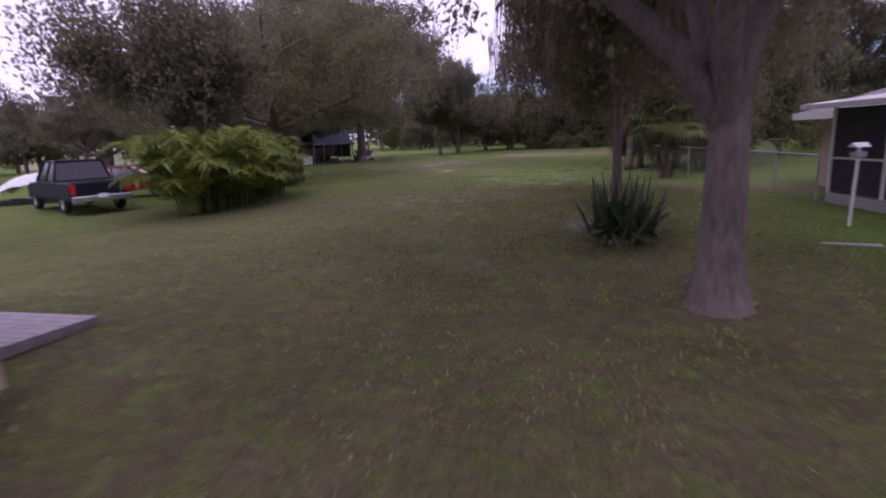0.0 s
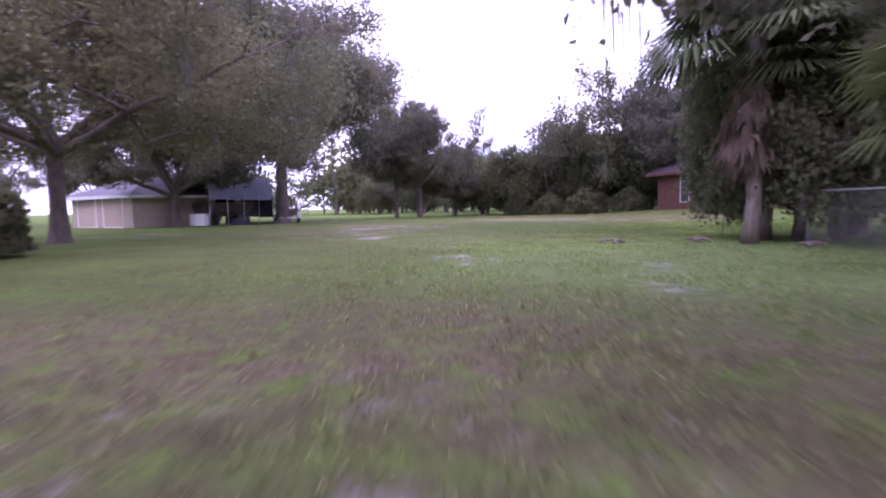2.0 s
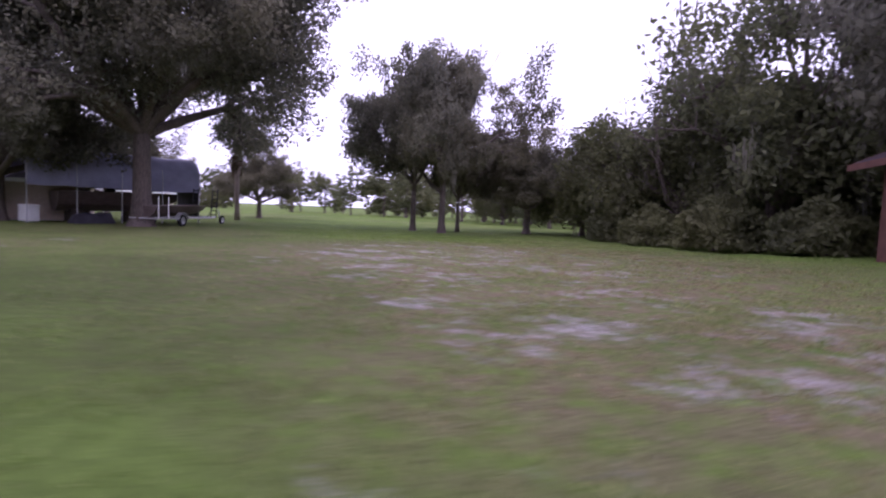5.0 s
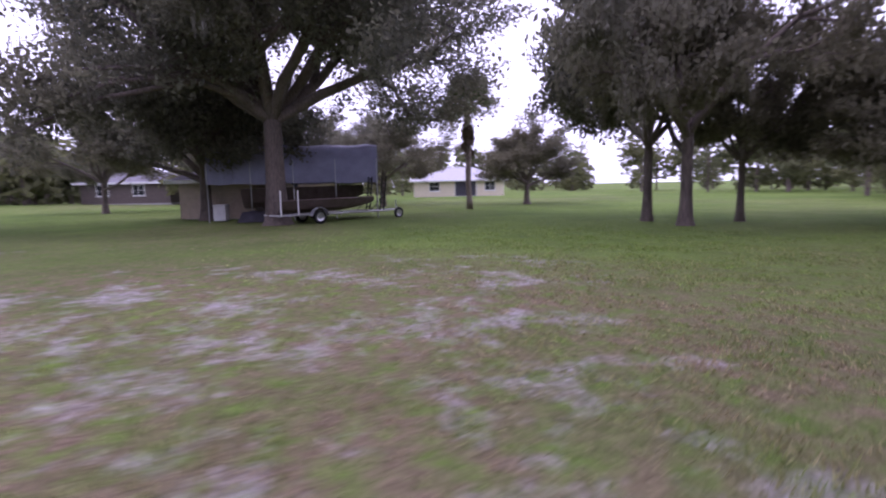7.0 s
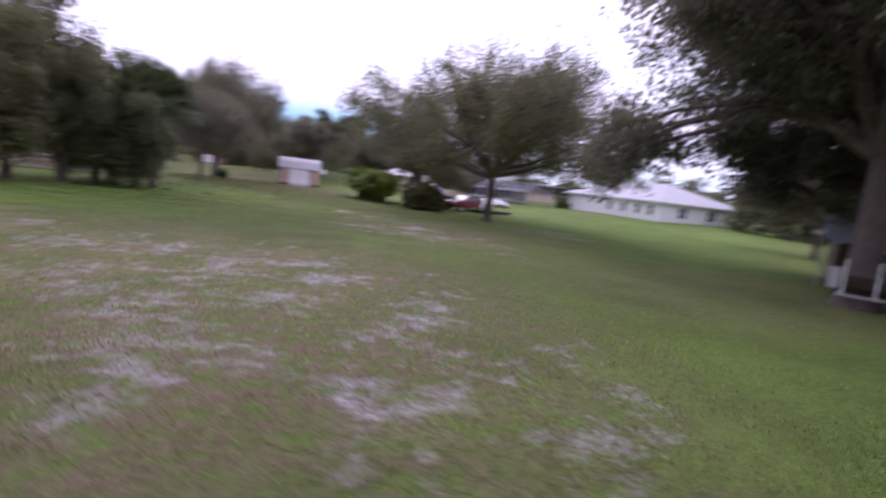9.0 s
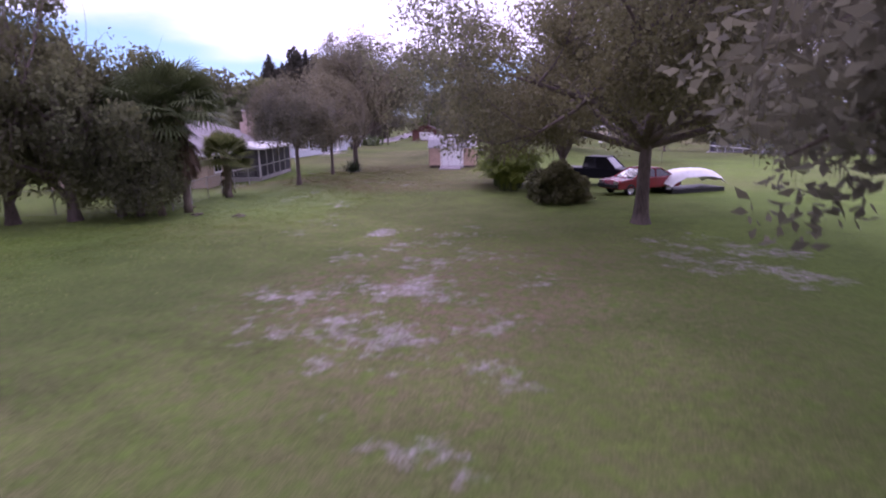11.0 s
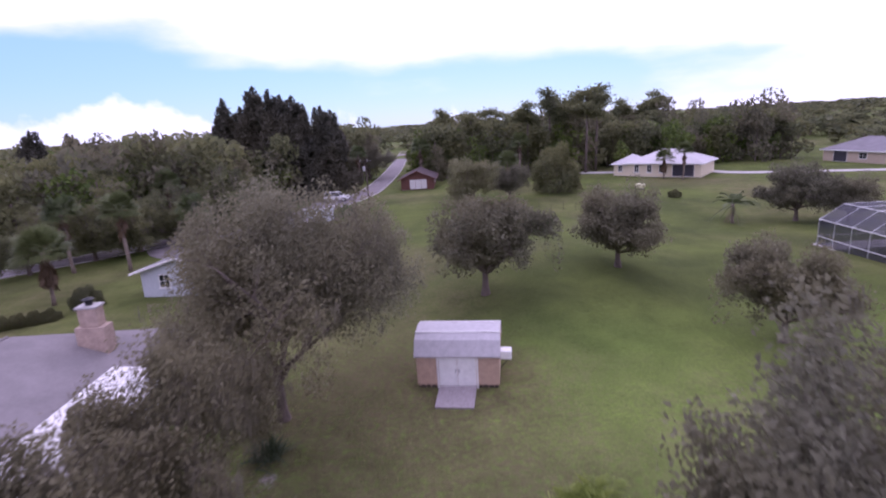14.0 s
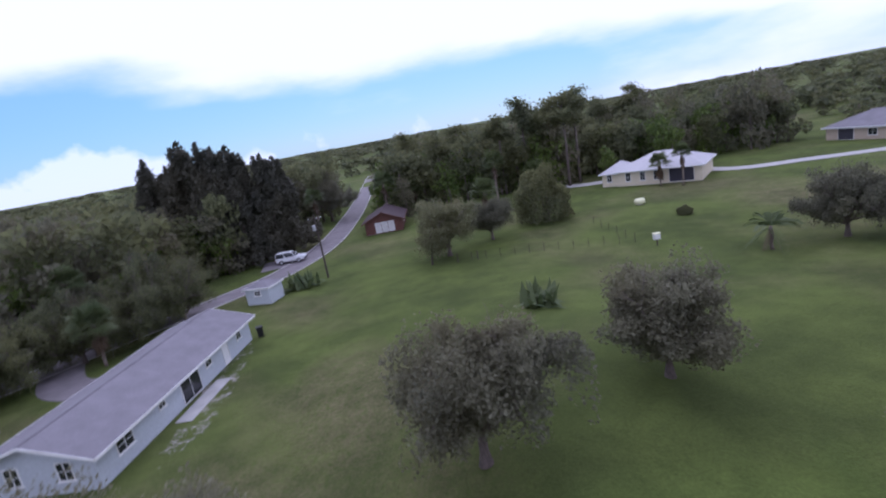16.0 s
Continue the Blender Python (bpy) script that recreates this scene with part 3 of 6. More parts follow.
    base = floor if back is None else np.where(c[:, 1] > 0.8, back, floor)
    c = c[(c[:, 2] > base) | near_tip]
    if dome:
        near_tip = np.zeros(len(c), bool)
        for q in tips:
            near_tip |= np.linalg.norm(c - q, axis=1) < 1.0
        c = c[inside(c) | near_tip]
    crown = quads_mesh(name + "_crown", leaf_quads(c, leaf, rnd), MAT[mat])
    out = dict(trunk=trunk, crown=crown)
    if moss:
        p = hubs[rnd.randint(len(hubs), size=moss)] + rnd.normal(size=(moss, 3)) * 0.3
        ln = np.minimum(drape * rnd.uniform(0.2, 1.0, size=(moss, 1)) ** 1.3, np.maximum(0.05, p[:, 2:] - floor + 0.2))
        wd = rnd.uniform(0.004, 0.013, size=(moss, 1)) * drape
        ang = rnd.uniform(0, math.pi, size=moss)
        side = np.stack([np.cos(ang), np.sin(ang), np.zeros(moss)], axis=1) * wd
        down = np.concatenate([rnd.normal(size=(moss, 2)) * 0.08, -np.ones((moss, 1))], axis=1) * ln
        qs = []
        for k in range(14):
            sh = rnd.normal(size=(moss, 3)) * np.array([0.10, 0.10, 0.2])
            a0 = p + sh
            qs.append(np.stack([a0 - side, a0 + side, a0 + side * 0.3 + down * (1 - 0.06 * k), a0 - side * 0.3 + down * (1 - 0.06 * k)], axis=1))
        out["moss"] = quads_mesh(name + "_moss", np.concatenate(qs), MAT["moss"])
    return out


def plant(name, meshes, x, y, label, turn=0.0, scale=1.0, group="", category="tree", dz=0.0, tall=1.0):
    ob = thing(name, label, category, Matrix.LocRotScale((x, y, height(x, y) - 0.03 + dz), Euler((0, 0, radians(turn))), (scale, scale, scale * tall)), group)
    for key, me in meshes.items():
        part(key, me, None, ob, "hanging grey Spanish moss" if key == "moss" else "")
    return ob


OAK = [
    tree_meshes("oak_a", 3, 3.0, 7.6, 12.5, 50000, 0.12, "oak", 9, 0.25, 0.8, 500, 0.3, floor=2.3),
    tree_meshes("oak_b", 8, 2.6, 6.8, 10.5, 42000, 0.12, "oak", 8, 0.28, 0.8, 350, 0.3, floor=2.2),
    tree_meshes("oak_c", 15, 3.0, 6.0, 12.5, 42000, 0.12, "oak", 8, 0.21, 0.8, 250, 0.2, steep=0.2, floor=2.0),
]
MOSSY = [
    tree_meshes("mossy_oak_a", 21, 2.3, 8.6, 13.0, 105000, 0.085, "greyolive", 14, 0.235, 0.95, 1200, 0.0, skirt=0.55, steep=0.2, floor=4.2, back=2.9, drift=-1.4, spray=0.8, dome=6.0, fall=(0.45, 2.2), stems=4),
    tree_meshes("mossy_oak_b", 27, 2.6, 5.2, 7.4, 30000, 0.085, "greyolive", 9, 0.13, 0.8, 900, 0.1, skirt=0.4, steep=0.2, floor=2.2, drift=-0.7, spray=0.8, dome=3.8, stems=3, drape=1.15),
]
DROOPY = tree_meshes("spreading_oak", 33, 3.2, 12.0, 14.8, 140000, 0.08, "olive", 15, 0.26, 0.9, 1500, 0.1, skirt=0.28, floor=2.8, dome=11.0, fall=(0.55, 1.5), spray=0.7, airy=8.4)
GREAT = tree_meshes("great_oak", 37, 4.6, 14.5, 20.8, 175000, 0.125, "oak", 16, 0.45, 1.1, 1500, 0.0, skirt=0.14, steep=0.35, floor=3.8, dome=13.0, east=4.6, spray=0.6, boughs=[(3.3, -7.8, 4.4), (2.9, -8.5, 5.2), (3.4, -8.3, 3.6), (2.5, -9.0, 4.6)])
YOUNG = [
    tree_meshes("young_oak_a", 41, 1.7, 4.3, 7.2, 38000, 0.105, "young", 10, 0.2, 0.8, 0, 0.3, skirt=0.12, floor=1.25, dome=4.7),
    tree_meshes("young_oak_b", 47, 1.4, 3.5, 6.4, 30000, 0.105, "young", 10, 0.17, 0.75, 0, 0.3, skirt=0.12, floor=1.1, dome=3.9),
]

plant("oak_tree", MOSSY[0], 2.25, 4.3, "live oak with forked grey trunk beside the shed lawn", 0, 1.0)
plant("oak_tree", MOSSY[1], 4.4, 16.9, "slender live oak hung with grey Spanish moss", 0, 1.0)
plant("oak_tree", MOSSY[1], 3.05, 11.8, "slim moss-hung live oak behind the cycad", 130, 0.86, tall=1.2)
plant("oak_tree", tree_meshes("hedge_oak", 24, 1.9, 5.8, 9.8, 40000, 0.10, "greyolive", 8, 0.20, 0.95, 500, 0.0, skirt=0.2, steep=0.6, floor=2.8, drift=-2.2, spray=0.6), -12.0, 21.2, "live oak behind the areca hedge with thin upper twigs", 80, 1.0)
plant("oak_tree", DROOPY, -12.62, 31.49, "broad live oak with drooping branches and moss", 130, 1.0, tall=1.02)
plant("oak_tree", OAK[1], -18.36, 50.37, "dark live oak beside the beige garage", 60, 1.1)
plant("oak_tree", GREAT, -12.01, 53.85, "large live oak in front of the boat canopy", 0, 1.0)
plant("oak_tree", OAK[2], -4.71, 67.8, "grove oak with dense dark crown", 30, 0.82, "grove", tall=1.42)
plant("oak_tree", OAK[0], -2.33, 67.49, "thick-trunked grove oak with spreading crown", 100, 0.82, "grove", tall=1.42)
plant("oak_tree", OAK[2], -2.7, 70.4, "slender grove oak with slanting trunk", 200, 0.62, "grove", tall=1.4)
plant("oak_tree", OAK[1], 1.2, 73.5, "grove oak at the far edge", 290, 0.8, "grove")
plant("oak_tree", YOUNG[0], -9.45, -10.29, "rounded young live oak alone on the lawn", 0, 1.22)
plant("oak_tree", YOUNG[1], -20.77, -13.65, "rounded young live oak alone on the lawn", 80, 1.2)
plant("oak_tree", YOUNG[0], -25.5, 0.0, "rounded young live oak alone on the lawn", 200, 0.95)
plant("oak_tree", YOUNG[1], -51.5, -35.7, "dark young oak by the pool cage", 300, 1.3)
plant("oak_tree", YOUNG[1], -56, -33, "dark young oak by the pool cage", 40, 1.0)


def palm_meshes(name, seed, h, r, fronds, length, fan=True, dead=10, mat="sabal"):
    """Palm: ringed trunk, fan or feather fronds, a beard of dead ones."""
    rnd = np.random.RandomState(seed)
    g = Geo()
    n = 9
    g.tube([(0.04 * math.sin(i), 0.05 * math.cos(i * 1.3), h * i / (n - 1)) for i in range(n)], [r * (1.25 if i == 0 else 1.0 + 0.07 * (i % 2)) for i in range(n)], 10)
    out = dict(trunk=g.mesh(name + "_trunk", MAT["palm_bark"], True))

    def make(count, lo, hi, ln, wilt=0.0):
        qs = []
        for i in range(count):
            t, el = rnd.uniform(0, 2 * math.pi), rnd.uniform(lo, hi)
            d = np.array([math.cos(t) * math.cos(el), math.sin(t) * math.cos(el), math.sin(el)])
            s = np.array([-math.sin(t), math.cos(t), 0])
            u = np.cross(d, s)
            o = np.array([0, 0, h - wilt * rnd.uniform(0, 1.5)])
            L = ln * rnd.uniform(0.8 - 0.35 * wilt, 1.1)
            half = 105 - wilt * rnd.uniform(45, 85)
            if fan:
                qs.append([o - s * 0.03, o + s * 0.03, o + d * L * 0.5 + s * 0.02, o + d * L * 0.5 - s * 0.02])
                hub = o + d * L * 0.5
                for k in range(22):
                    a = radians(half * (2 * k / 21 - 1) + wilt * rnd.normal() * 5)
                    dd = d * math.cos(a) + s * math.sin(a)
                    tip = hub + dd * L * 0.55 * (1 - 0.4 * wilt * rnd.rand()) + np.array([0, 0, -0.16 * L * (0.4 + abs(math.sin(a)))])
                    w = (d * -math.sin(a) + s * math.cos(a)) * 0.045
                    mid = hub + dd * L * 0.33
                    qs.append([hub, mid - w, tip, mid + w])
            else:
                pts = [o + d * L * f + np.array([0, 0, -0.55 * L * f * f]) for f in np.linspace(0, 1, 9)]
                for k in range(8):
                    qs.append([pts[k] - s * 0.02, pts[k] + s * 0.02, pts[k + 1] + s * 0.015, pts[k + 1] - s * 0.015])
                for k in range(26):
                    f = 0.12 + 0.88 * k / 25
                    p = o + d * L * f + np.array([0, 0, -0.55 * L * f * f])
                    for sg in (-1, 1):
                        e = (s * sg * 0.8 + d * 0.55 - u * 0.0 + np.array([0, 0, -0.35]))
                        e = e / np.linalg.norm(e) * L * 0.30 * (1 - 0.6 * abs(f - 0.45))
                        w = d * 0.028 * L / 2
                        qs.append([p, p + e * 0.5 + w, p + e, p + e * 0.5 - w])
        return np.array(qs)

    out["crown"] = quads_mesh(name + "_crown", make(fronds, -0.35, 1.3, length), MAT[mat])
    if dead:
        out["dead_fronds"] = quads_mesh(name + "_beard", np.concatenate([make(dead // 2, -1.5, -1.05, length * 0.62, 1.0), make(dead // 2, -1.54, -1.3, length * 0.85, 1.0)]) if fan else make(dead, -1.5, -0.9, length * 0.75), MAT["dead"])
    return out


SABAL = [palm_meshes("sabal_a", 5, 4.6, 0.155, 44, 2.5, True, 70), palm_meshes("sabal_b", 9, 6.6, 0.18, 50, 2.3, True, 22)]
QUEEN = palm_meshes("queen", 12, 2.2, 0.16, 18, 2.9, False, 3)
for i, (dx, dy, a) in enumerate([(0, 0, 0), (0.9, 0.9, 90), (2.2, 0.2, 200)]):
    p = plant("palm_tree", SABAL[0], 7.5 + dx, 26.5 + dy, "cabbage palm in a clump with a beard of dead fronds", a, 1.06 - 0.08 * i, "palm clump", "palm")
plant("palm_tree", palm_meshes("low_sabal", 14, 2.3, 0.2, 46, 1.75, True, 8, "areca_fan"), 7.5, 21.1, "low yellow-green cabbage palm beside the wire fence", 25, 1.0, category="palm")
plant("palm_tree", SABAL[1], -19.67, 66.02, "lone cabbage palm with a tall bare trunk", 0, 1.0, category="palm")
plant("palm_tree", QUEEN, -43.65, -36.1, "feathery queen palm alone on the lawn", 0, 1.1, category="palm")


# ---- buildings ----
def house(name, label, m, L, W, eave, rise, wall, roof, hip=True, over=0.45, windows=(), category="house", fascia="white", base=0.25):
    """House in its own axes: x along its length from 0 to L, y across from 0 to W. windows: (side, along, low, width, high, kind)."""
    ob = thing(name, label, category, m)
    g = Geo()
    t = 0.18
    g.box((L / 2, t / 2, eave / 2), (L, t, eave)).box((L / 2, W - t / 2, eave / 2), (L, t, eave))
    g.box((t / 2, W / 2, eave / 2), (t, W - 2 * t, eave)).box((L - t / 2, W / 2, eave / 2), (t, W - 2 * t, eave))
    if not hip:
        for x in (t / 2, L - t / 2):
            g.add([(x - t / 2, 0, eave), (x - t / 2, W, eave), (x - t / 2, W / 2, eave + rise), (x + t / 2, 0, eave), (x + t / 2, W, eave), (x + t / 2, W / 2, eave + rise)],
                  [(0, 1, 2), (5, 4, 3), (0, 3, 4, 1), (1, 4, 5, 2), (2, 5, 3, 0)])
    part("wall", g, MAT[wall], ob)
    r = Geo()
    o, th = over, 0.16
    k = rise / (W / 2)
    z0 = eave - o * k
    a = (W / 2 + o) if hip else 0.0
    a = min(a, L / 2 + o - 0.2)
    top = eave + rise
    vs = [(-o, -o, z0), (L + o, -o, z0), (L + o, W + o, z0), (-o, W + o, z0), (-o + a, W / 2, top), (L + o - a, W / 2, top)]
    fs = [(0, 1, 5, 4), (2, 3, 4, 5), (1, 2, 5), (3, 0, 4)] if hip else [(0, 1, 5, 4), (2, 3, 4, 5)]
    low = [(x, y, z - th) for x, y, z in vs]
    rim = [(0, 1), (1, 2), (2, 3), (3, 0)] if hip else [(0, 1), (2, 3), (1, 5), (5, 2), (3, 4), (4, 0)]
    r.add([(x, y, z + 0.02) for x, y, z in vs] + low, fs + [tuple(i + 6 for i in reversed(q)) for q in fs] + [(i, i + 6, j + 6, j) for i, j in rim])
    part("roof", r, MAT[roof], ob)
    part("ridge_cap", Geo().tube([(-o + a, W / 2, top + 0.02), (L + o - a, W / 2, top + 0.02)], 0.07, 6), MAT[roof], ob)
    f = Geo()
    d = 0.03
    if hip:
        f.box((L / 2, -o - d / 2, z0 - 0.07), (L + 2 * o + 2 * d, d, 0.2)).box((L / 2, W + o + d / 2, z0 - 0.07), (L + 2 * o + 2 * d, d, 0.2))
        f.box((-o - d / 2, W / 2, z0 - 0.07), (d, W + 2 * o, 0.2)).box((L + o + d / 2, W / 2, z0 - 0.07), (d, W + 2 * o, 0.2))
    else:
        f.box((L / 2, -o - d / 2, z0 - 0.07), (L + 2 * o, d, 0.2)).box((L / 2, W + o + d / 2, z0 - 0.07), (L + 2 * o, d, 0.2))
        for x in (-o - d / 2, L + o + d / 2):
            for y0, y1 in ((-o, W / 2), (W + o, W / 2)):
                f.add([(x - d / 2, y0, z0 - 0.16), (x + d / 2, y0, z0 - 0.16), (x + d / 2, y0, z0 + 0.03), (x - d / 2, y0, z0 + 0.03),
                       (x - d / 2, y1, top - 0.16), (x + d / 2, y1, top - 0.16), (x + d / 2, y1, top + 0.03), (x - d / 2, y1, top + 0.03)],
                      [(0, 1, 2, 3), (7, 6, 5, 4), (0, 4, 5, 1), (1, 5, 6, 2), (2, 6, 7, 3), (3, 7, 4, 0)])
    part("fascia", f, MAT[fascia], ob)
    # footing below the wall, sunk in the ground
    part("footing", Geo().box((L / 2, W / 2, -0.25), (L - 0.04, W - 0.04, 0.6)), MAT["concrete"], ob)
    for side, along, low_z, ww, hh, kind in windows:
        opening(ob, L, W, side, along, low_z, ww, hh, kind)
    return ob


def opening(ob, L, W, side, along, low_z, ww, hh, kind):
    """Window or door set in a wall: frame, panes and sill. side: s (y=0), n, w (x=0), e."""
    q = {"s": (Vector((along, 0, 0)), Vector((1, 0, 0)), Vector((0, -1, 0))), "n": (Vector((along, W, 0)), Vector((1, 0, 0)), Vector((0, 1, 0))),
         "w": (Vector((0, along, 0)), Vector((0, 1, 0)), Vector((-1, 0, 0))), "e": (Vector((L, along, 0)), Vector((0, 1, 0)), Vector((1, 0, 0)))}[side]
    c, u, nrm = q
    c = c + Vector((0, 0, low_z + hh / 2))

    def slab(g, du, dz, w, h, out, depth):
        p = c + u * du + Vector((0, 0, dz)) + nrm * (out - depth / 2)
        s = [abs(u[i]) * w + abs(nrm[i]) * depth for i in range(3)]
        g.box(p, (s[0], s[1], h))

    fr = Geo()
    b = 0.07
    slab(fr, 0, hh / 2 + b / 2, ww + 2 * b, b, 0.05, 0.1)
    slab(fr, 0, -hh / 2 - b / 2, ww + 2 * b, b, 0.05, 0.1)
    slab(fr, -ww / 2 - b / 2, 0, b, hh, 0.05, 0.1)
    slab(fr, ww / 2 + b / 2, 0, b, hh, 0.05, 0.1)
    if kind in ("window", "slider"):
        slab(fr, 0, 0, 0.05, hh, 0.045, 0.05)
    if kind == "window":
        slab(fr, 0, 0, ww, 0.04, 0.04, 0.04)
    w = part("door" if kind in ("door", "screen", "garage") else "window", fr, MAT["white"], ob)
    g = Geo()
    slab(g, 0, 0, ww, hh, 0.02, 0.03)
    part("pane" if kind in ("window", "slider", "curtain") else "panel", g, MAT[{"curtain": "curtain", "window": "glass", "slider": "glass", "screen": "screen", "door": "white", "garage": "beige"}[kind]], w)
    if kind == "window":
        s2 = Geo()
        slab(s2, 0, -hh / 2 - b - 0.03, ww + 0.3, 0.06, 0.1, 0.14)
        part("sill", s2, MAT["white"], w)


def frame_at(p, q):
    """Pose with x along p to q in plan."""
    return pose(p[0], p[1], height(*p), 0, 0, math.degrees(math.atan2(q[1] - p[1], q[0] - p[0])))


# long pale blue house
house("long_house", "long low pale blue stucco house with grey shingle roof", frame_at((12.6, -17.0), (9.2, -38.6)), 21.9, 7.6, 2.5, 1.15, "bluewall", "roof", hip=False, over=0.6,
      windows=[("w", 2.0, 0.9, 0.9, 1.1, "window"), ("w", 5.4, 0.9, 0.9, 1.1, "window"), ("s", 2.6, 1.0, 1.5, 0.9, "window"), ("s", 6.8, 1.4, 0.7, 0.6, "window"),
               ("s", 10.6, 0.15, 2.6, 2.05, "slider"), ("s", 13.6, 1.3, 0.9, 0.8, "window"), ("s", 16.6, 0.1, 1.0, 2.05, "door"), ("s", 19.4, 1.2, 0.8, 0.8, "window")])
# house with the chimney and screened porch
house("chimney_house", "tan house with grey-brown hip roof and brick chimney", frame_at((10.6, 16.2), (10.6, -3.0)), 19.2, 10.5, 2.5, 2.0, "beige", "roof_br", hip=True, over=0.6,
      windows=[("s", 1.8, 1.0, 1.2, 1.1, "window"), ("w", 3.0, 1.0, 1.4, 1.1, "window")])
house("red_brown_house", "red-brown wooden house under dark trees on a rise", frame_at((18.0, 58.5), (20.6, 47.3)), 11.6, 8.0, 3.3, 1.9, "redwood", "roof_red", hip=False, over=0.7,
      fascia="redwood", windows=[("s", 8.4, 0.75, 1.15, 2.0, "curtain"), ("s", 9.65, 0.75, 1.15, 2.0, "curtain"), ("s", 3.4, 0.7, 0.95, 2.05, "screen")])
house("garage", "beige garage with white trim and grey hip roof", frame_at((-27.0, 52.5), (-20.4, 48.8)), 7.6, 6.2, 2.35, 1.35, "beige", "roof", hip=True, over=0.5, category="garage",
      windows=[("s", 2.0, 0.05, 2.3, 2.1, "garage"), ("s", 5.3, 0.05, 2.3, 2.1, "garage")])
house("small_house", "small dark red-brown house with white curtained window front", frame_at((-7.4, -83.0), (-8.2, -93.0)), 10.0, 6.8, 2.4, 1.5, "redwood", "roof_red", hip=False, over=0.6, fascia="redwood",
      windows=[("w", y, 0.25, 0.95, 1.75, "curtain") for y in (2.0, 3.2, 4.4)] + [("s", 5.0, 1.0, 1.2, 1.0, "window")])
house("white_house", "large cream house with pale metal roof beyond the lawn", frame_at((-48.5, -83.5), (-59.5, -74.0)), 14.5, 11.0, 3.0, 2.2, "cream", "roof_lt", hip=True, over=0.6,
      windows=[("s", x, 0.9, 0.8, 1.5, "window") for x in (2.0, 4.6, 7.0)] + [("s", 11.2, 0.2, 4.0, 2.3, "screen"), ("w", 3, 0.9, 1.2, 1.2, "window"), ("w", 7, 0.9, 1.2, 1.2, "window")])
house("grey_roof_house", "low house with grey hip roof at the far road", frame_at((-96, -90), (-99.0, -76)), 14.0, 11.0, 2.8, 2.4, "beige", "roof", hip=True, over=0.6,
      windows=[("s", 4.0, 0.1, 3.0, 2.3, "screen"), ("s", 9.0, 0.9, 1.6, 1.2, "window")])
house("pool_house", "white house with hip roof beside the pool cage", frame_at((-50.0, -3.0), (-46.0, 18.0)), 21.0, 12.0, 2.9, 2.2, "white", "roof_lt", hip=True, over=0.6,
      windows=[("s", x, 0.9, 0.9, 1.2, "window") for x in (11.0, 14.0, 17.0, 19.5)] + [("e", 3.5, 0.9, 1.2, 1.2, "window"), ("e", 8.0, 0.9, 1.2, 1.2, "window")])
house("block_shed", "small grey block shed beside the drive", frame_at((8.7, -53.2), (11.9, -54.4)), 3.3, 3.0, 2.2, 0.5, "bluewall", "roof", hip=True, over=0.2, category="shed", windows=[("n", 1.6, 1.2, 0.8, 0.5, "window")])
house("brown_house", "low brown house under oaks behind the garage", frame_at((-56.0, 34.0), (-53.0, 43.0)), 10.0, 8.0, 2.5, 1.5, "brownwall", "roof", hip=True, over=0.5,
      windows=[("s", 2.5, 0.9, 1.2, 1.1, "window"), ("s", 6.5, 0.9, 1.2, 1.1, "window")])
house("porch_house", "far pale house with white porch columns", frame_at((-62.0, 74.0), (-57.0, 86.0)), 13.0, 9.0, 2.6, 1.7, "cream", "roof_lt", hip=True, over=0.6,
      windows=[("s", 3.0, 0.9, 1.4, 1.2, "window"), ("s", 7.5, 0.1, 3.0, 2.2, "screen"), ("s", 11.0, 0.9, 1.4, 1.2, "window")])


def add_chimney():
    ob = thing("chimney", "pale brick chimney on the shingle roof", "chimney", pose(12.4, 1.0, 0))
    g = Geo().box((0, 0, 2.2), (1.5, 0.85, 4.4)).box((0, 0, 4.9), (0.95, 0.7, 1.0))
    part("shaft", g, MAT["brick"], ob, bevel=0.02)
    part("cap", Geo().box((0, 0, 5.45), (1.1, 0.85, 0.12)), MAT["concrete"], ob, bevel=0.02)
    part("flue", Geo().lathe([(0.18, 5.5), (0.18, 5.8), (0.3, 5.82), (0.02, 5.95)], (0, 0, 0), "z", 12), MAT["black"], ob)


add_chimney()


def add_porch():
    """Screened porch on the yard side of the chimney house."""
    ob = thing("screened_porch", "screened porch with white posts and flat pale roof", "porch", pose(8.3, 3.2, 0))
    W, L = 2.5, 9.0
    part("slab", Geo().box((W / 2, L / 2, 0.05), (W, L, 0.5)), MAT["concrete"], ob, bevel=0.02)
    part("roof", Geo().add([(-0.5, -0.5, 2.45), (W, -0.5, 2.75), (W, L + 0.5, 2.75), (-0.5, L + 0.5, 2.45), (-0.5, -0.5, 2.33), (W, -0.5, 2.63), (W, L + 0.5, 2.63), (-0.5, L + 0.5, 2.33)],
                           [(0, 1, 2, 3), (7, 6, 5, 4), (0, 4, 5, 1), (1, 5, 6, 2), (2, 6, 7, 3), (3, 7, 4, 0)]), MAT["white"], ob)
    for i in range(6):
        y = 0.05 + (L - 0.1) * i / 5
        part("post", Geo().box((0.05, y, 1.33), (0.09, 0.09, 2.05)), MAT["white"], ob)
        if i < 5:
            part("screen_panel", Geo().box((0.05, y + L / 10, 1.33), (0.012, L / 5 - 0.12, 2.0)), MAT["screen"], ob)
            part("rail", Geo().box((0.03, y + L / 10, 1.15), (0.05, L / 5 - 0.1, 0.05)), MAT["white"], ob)
    part("screen_panel", Geo().box((W / 2, L - 0.05, 1.33), (W - 0.2, 0.012, 2.0)), MAT["screen"], ob)
    part("end_wall", Geo().box((W / 2 - 0.2, 0.05, 1.3), (W - 0.4, 0.1, 2.0)), MAT["beige"], ob)


add_porch()


